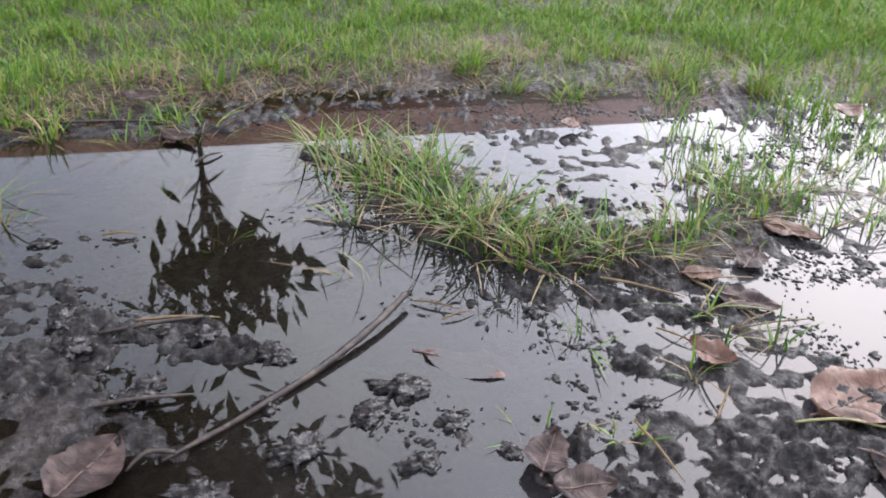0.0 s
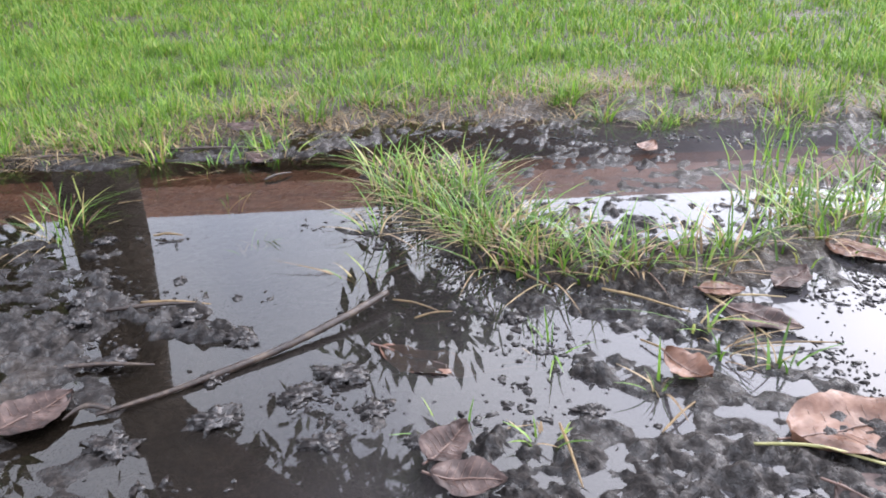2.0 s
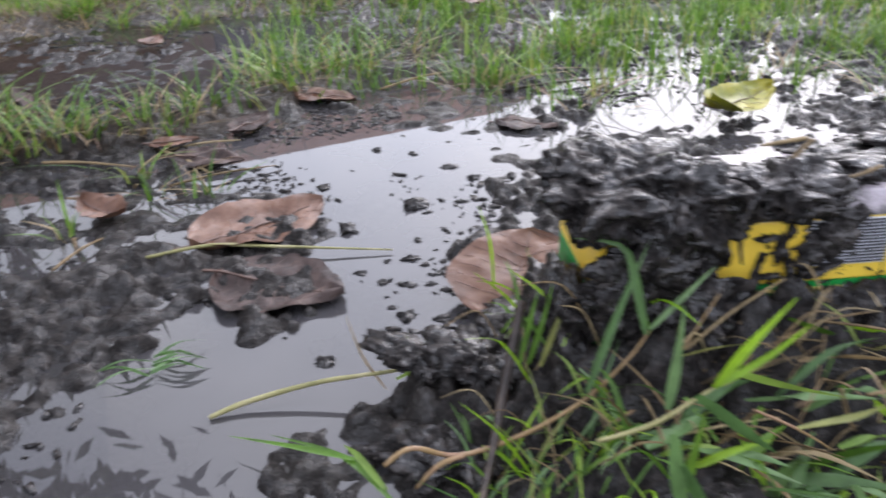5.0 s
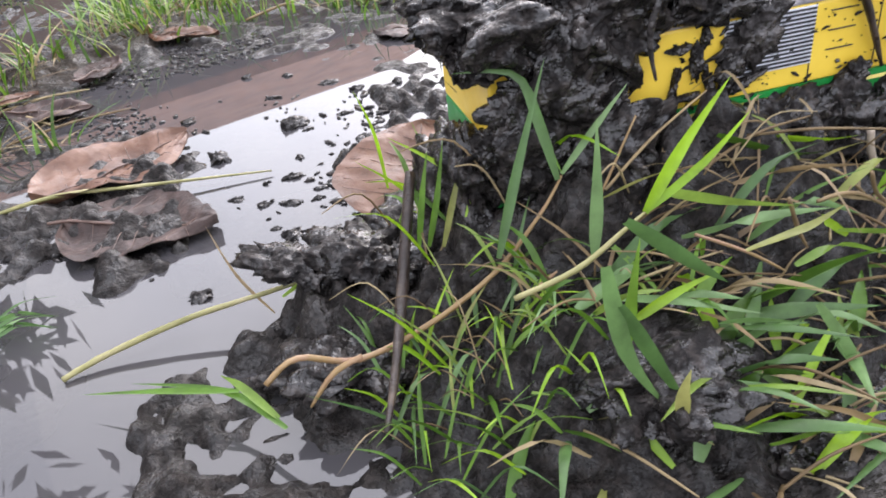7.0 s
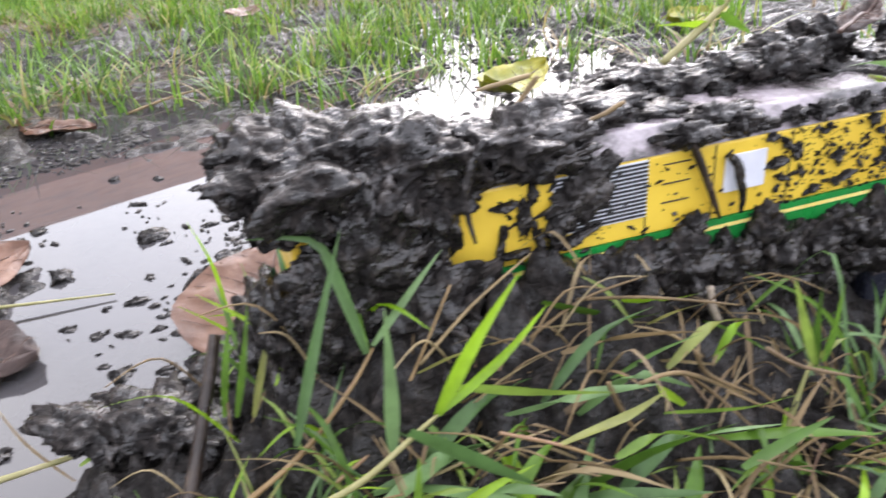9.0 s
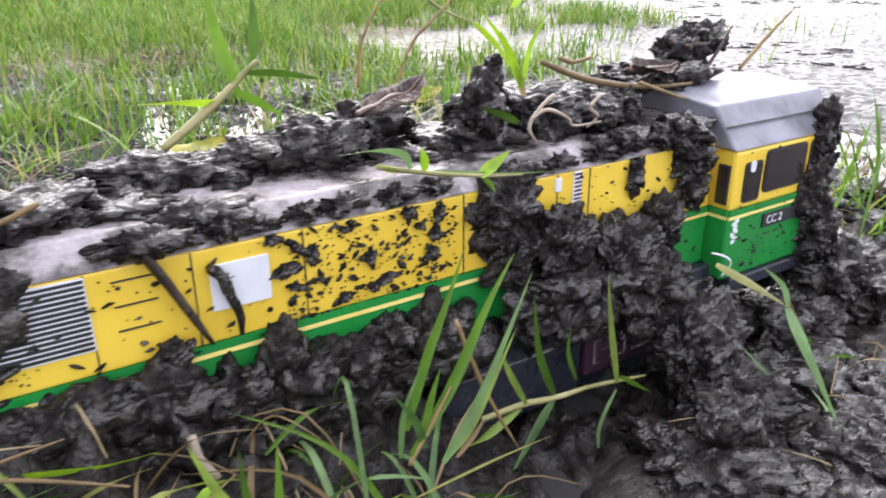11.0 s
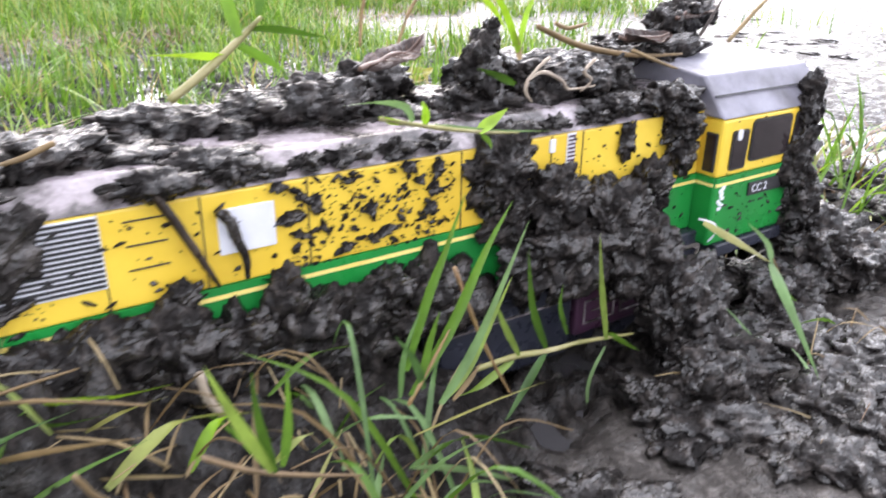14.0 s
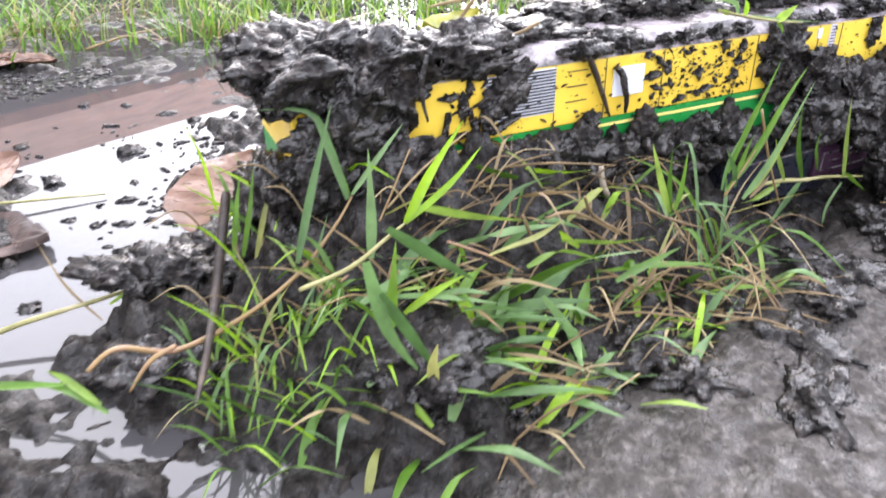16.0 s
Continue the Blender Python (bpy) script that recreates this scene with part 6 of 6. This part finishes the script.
stem(spray, ROOTM, 0.001, (1.122, 0.288, 0.177), (1.115, 0.289, 0.171), (1.12, 0.288, 0.166), (1.113, 0.289, 0.161))
spray = tagged(empty("straw_litter", pose(1.103, 0.312, 0.192)), "dry straw stalks lying on the muddy roof", "straw")
stem(spray, DRY, 0.0018, (1.103, 0.312, 0.192), (1.136, 0.309, 0.18), (1.179, 0.304, 0.172), (1.22, 0.3, 0.17))
stem(spray, DRY, 0.0013, (1.115, 0.311, 0.193), (1.125, 0.31, 0.19), (1.138, 0.308, 0.192))
stem(spray, DRY, 0.0012, (1.164, 0.296, 0.177), (1.19, 0.293, 0.168), (1.203, 0.291, 0.164))
stem(spray, DRY, 0.0014, (1.263, 0.295, 0.175), (1.288, 0.293, 0.193), (1.31, 0.29, 0.208))
stem(spray, TWIG, 0.0012, (1.246, 0.307, 0.176), (1.257, 0.306, 0.188), (1.266, 0.305, 0.2))
spray = tagged(empty("root", pose(0.788, 0.299, 0.171)), "grey mud-caked root hanging on the locomotive side", "root")
stem(spray, MUD_GREY, 0.0017, (0.788, 0.299, 0.171), (0.783, 0.299, 0.164), (0.779, 0.3, 0.15), (0.78, 0.3, 0.138), (0.782, 0.299, 0.128))
# thin dark tube drawn as the slanting line on the yellow paint
spray = tagged(empty("twig", pose(0.891, 0.3, 0.152)), "thin dark line slanting down the yellow side", "twig")
stem(spray, TWIG, 0.0022, (0.891, 0.3, 0.152), (0.9, 0.299, 0.134), (0.913, 0.298, 0.106))
spray = tagged(empty("root", pose(0.915, 0.297, 0.137)), "mud-caked root across the white plate", "root")
stem(spray, MUD, 0.0025, (0.915, 0.297, 0.137), (0.919, 0.296, 0.132), (0.921, 0.296, 0.125), (0.924, 0.296, 0.116), (0.924, 0.296, 0.107))
spray = tagged(empty("straw_litter", pose(0.826, 0.321, 0.185)), "dry grass stalks on the nose mud", "straw")
stem(spray, DRY, 0.0012, (0.826, 0.321, 0.185), (0.819, 0.322, 0.177), (0.809, 0.323, 0.165))
stem(spray, DRY, 0.0012, (0.868, 0.317, 0.167), (0.857, 0.318, 0.163), (0.846, 0.319, 0.161))
stem(spray, DRY, 0.0012, (0.822, 0.321, 0.186), (0.807, 0.323, 0.184), (0.798, 0.324, 0.183))
spray = tagged(empty("straw_litter", pose(0.814, 0.232, 0.089)), "dry brown stalks lying on the mound", "straw")
stem(spray, DRY, 0.001, (0.814, 0.232, 0.089), (0.833, 0.23, 0.088), (0.864, 0.227, 0.067))
stem(spray, DRY, 0.001, (0.8, 0.233, 0.094), (0.807, 0.233, 0.078), (0.813, 0.232, 0.067))
stem(spray, DRY, 0.001, (0.837, 0.229, 0.097), (0.845, 0.229, 0.083), (0.869, 0.226, 0.066))
stem(spray, DRY, 0.001, (0.871, 0.226, 0.088), (0.891, 0.224, 0.073), (0.925, 0.22, 0.057))


# ---------------------------------------------------------------- the tangle on the mound
def mound_blades(n, x0, x1, y0, y1, length, width, mats, seed, label, lift=(0.2, 0.9), heading=None):
    g = np.random.RandomState(seed)
    cx, cy = (x0 + x1) / 2, (y0 + y1) / 2
    top = tagged(empty("grass_clump", pose(cx, cy, ground_z(cx, cy))), label, "grass clump")
    for k in range(n):
        x, y = g.uniform(x0, x1), g.uniform(y0, y1)
        a = g.uniform(0, 6.28) if heading is None else radians(heading) + g.normal(0, 0.7)
        l, e = length * g.uniform(0.5, 1.2), g.uniform(*lift)
        z = ground_z(x, y) + 0.002
        d = np.array([math.cos(a), math.sin(a)]) * l
        pts = [(x, y, z), (x + d[0] * 0.45, y + d[1] * 0.45, z + l * e * 0.55), (x + d[0], y + d[1], z + l * e * g.uniform(0.2, 1.0))]
        m = mats[g.randint(len(mats))]
        if m is DRY and g.uniform() < 0.5:
            stem(top, m, min(width * 0.16, 0.0008), *pts)
        else:
            blade(top, m, width * g.uniform(0.6, 1.15) * (0.6 if m is DRY else 1.0), *pts)
    return top


mound_blades(26, 0.69, 0.82, 0.19, 0.27, 0.050, 0.0088, [BLADE, BLUEBLADE, BLUEBLADE, BLADE, DRY], 1, "tangled green grass blades lying on the mound", (0.1, 0.7), -20)
mound_blades(26, 0.78, 0.93, 0.185, 0.25, 0.040, 0.0054, [BLADE, BLADE, LIME, DRY, BLUEBLADE], 2, "tangled green and dry grass on the mound", (0.1, 0.8))
mound_blades(60, 0.635, 0.71, 0.235, 0.305, 0.036, 0.0023, [LIME, BLADE, BLADE, DRY], 3, "fine mossy yellow-green grass on the mound edge", (0.6, 1.6))
mound_blades(30, 0.67, 0.74, 0.31, 0.42, 0.045, 0.0035, [BLADE, LIME, DRY, BLADE], 4, "grass and straw sprouting beside the locomotive nose", (0.5, 1.5))
mound_blades(26, 0.86, 0.98, 0.18, 0.24, 0.040, 0.0030, [DRY, DRY, BLUEBLADE, DRY], 5, "dry brown stalks and roots on the mound", (0.0, 0.5), -60)
mound_blades(22, 0.93, 0.99, 0.215, 0.255, 0.070, 0.0035, [BLADE, BLUEBLADE, DRY], 6, "upright grass shoots before the locomotive", (0.8, 1.8))
mound_blades(20, 1.12, 1.28, 0.14, 0.22, 0.035, 0.0030, [DRY, BLADE, BLUEBLADE, DRY], 7, "loose grass bits on mud under the cab", (0.1, 0.9))
mound_blades(26, 1.30, 1.46, 0.19, 0.34, 0.045, 0.0035, [BLADE, DRY, BLADE, LIME], 8, "grass bits on the mud behind the cab", (0.2, 1.2))
mound_blades(26, 1.03, 1.16, 0.33, 0.37, 0.035, 0.0020, [DRY], 9, "dry straw on mud behind the roof", (0.0, 0.5))
mound_blades(24, 0.62, 0.72, 0.40, 0.48, 0.030, 0.0026, [DRY, LIME, BLADE], 10, "short grass along the mound foot", (0.2, 1.2))
mound_blades(40, 1.42, 1.72, 0.22, 0.50, 0.085, 0.0040, [BLADE, LIME, BLADE, DRY], 11, "bright green grass growing behind the cab", (0.6, 1.8))
mound_blades(110, 1.32, 1.80, 0.14, 0.60, 0.060, 0.0034, [DRY, DRY, DRY, BLADE, LIME], 12, "dry stalks and grass on mud behind the cab", (0.0, 0.6))
mound_blades(18, 0.70, 0.95, 0.17, 0.26, 0.045, 0.0083, [BLADE, BLUEBLADE, LIME, DRY], 13, "loose grass heaped over the mound", (0.2, 1.0), 10)
mound_blades(36, 0.70, 0.82, 0.24, 0.29, 0.050, 0.0035, [DRY, BLADE, DRY], 14, "brown and green stalks against the nose mud", (0.4, 1.4))
mound_blades(26, 0.66, 0.90, 0.150, 0.235, 0.045, 0.0070, [BLADE, BLUEBLADE, BLADE, LIME, DRY], 15, "heap of torn grass on the near side of the mound", (0.1, 0.8))
mound_blades(24, 0.80, 0.95, 0.190, 0.250, 0.030, 0.0036, [BLADE, LIME, DRY, DRY], 16, "short torn grass and roots on the mound", (0.1, 0.9))
mound_blades(60, 0.63, 0.72, 0.215, 0.290, 0.040, 0.0027, [BLADE, LIME, BLADE, BLUEBLADE], 17, "dense fine green grass tuft at the mound foot", (0.4, 1.3))
mound_blades(30, 0.71, 0.86, 0.195, 0.285, 0.060, 0.0090, [BLUEBLADE, BLADE, BLUEBLADE, DRY, DRY], 18, "thick tangle of flattened green blades on the mound", (0.1, 0.7), -25)
mound_blades(34, 0.82, 0.97, 0.190, 0.265, 0.045, 0.0040, [BLADE, DRY, DRY, DRY, BLUEBLADE], 19, "mixed green and brown grass on the mound", (0.1, 0.9))
mound_blades(14, 0.68, 0.85, 0.155, 0.225, 0.055, 0.0077, [BLADE, BLUEBLADE, DRY], 20, "limp grass blades hanging over the mound edge", (0.0, 0.5), -70)
mound_blades(40, 0.74, 0.95, 0.255, 0.290, 0.040, 0.0026, [DRY, DRY, BLADE], 21, "brown roots and stalks below the locomotive side", (0.2, 1.2))
mound_blades(60, 0.76, 0.98, 0.175, 0.265, 0.050, 0.0055, [DRY], 22, "brown stalks and torn roots tangled on the mound", (0.1, 0.9))
mound_blades(16, 0.84, 0.98, 0.175, 0.215, 0.045, 0.0045, [DRY, BLADE, DRY], 23, "dead brown stalks lying at the mound's foot on grey silt", (0.0, 0.4), -40)
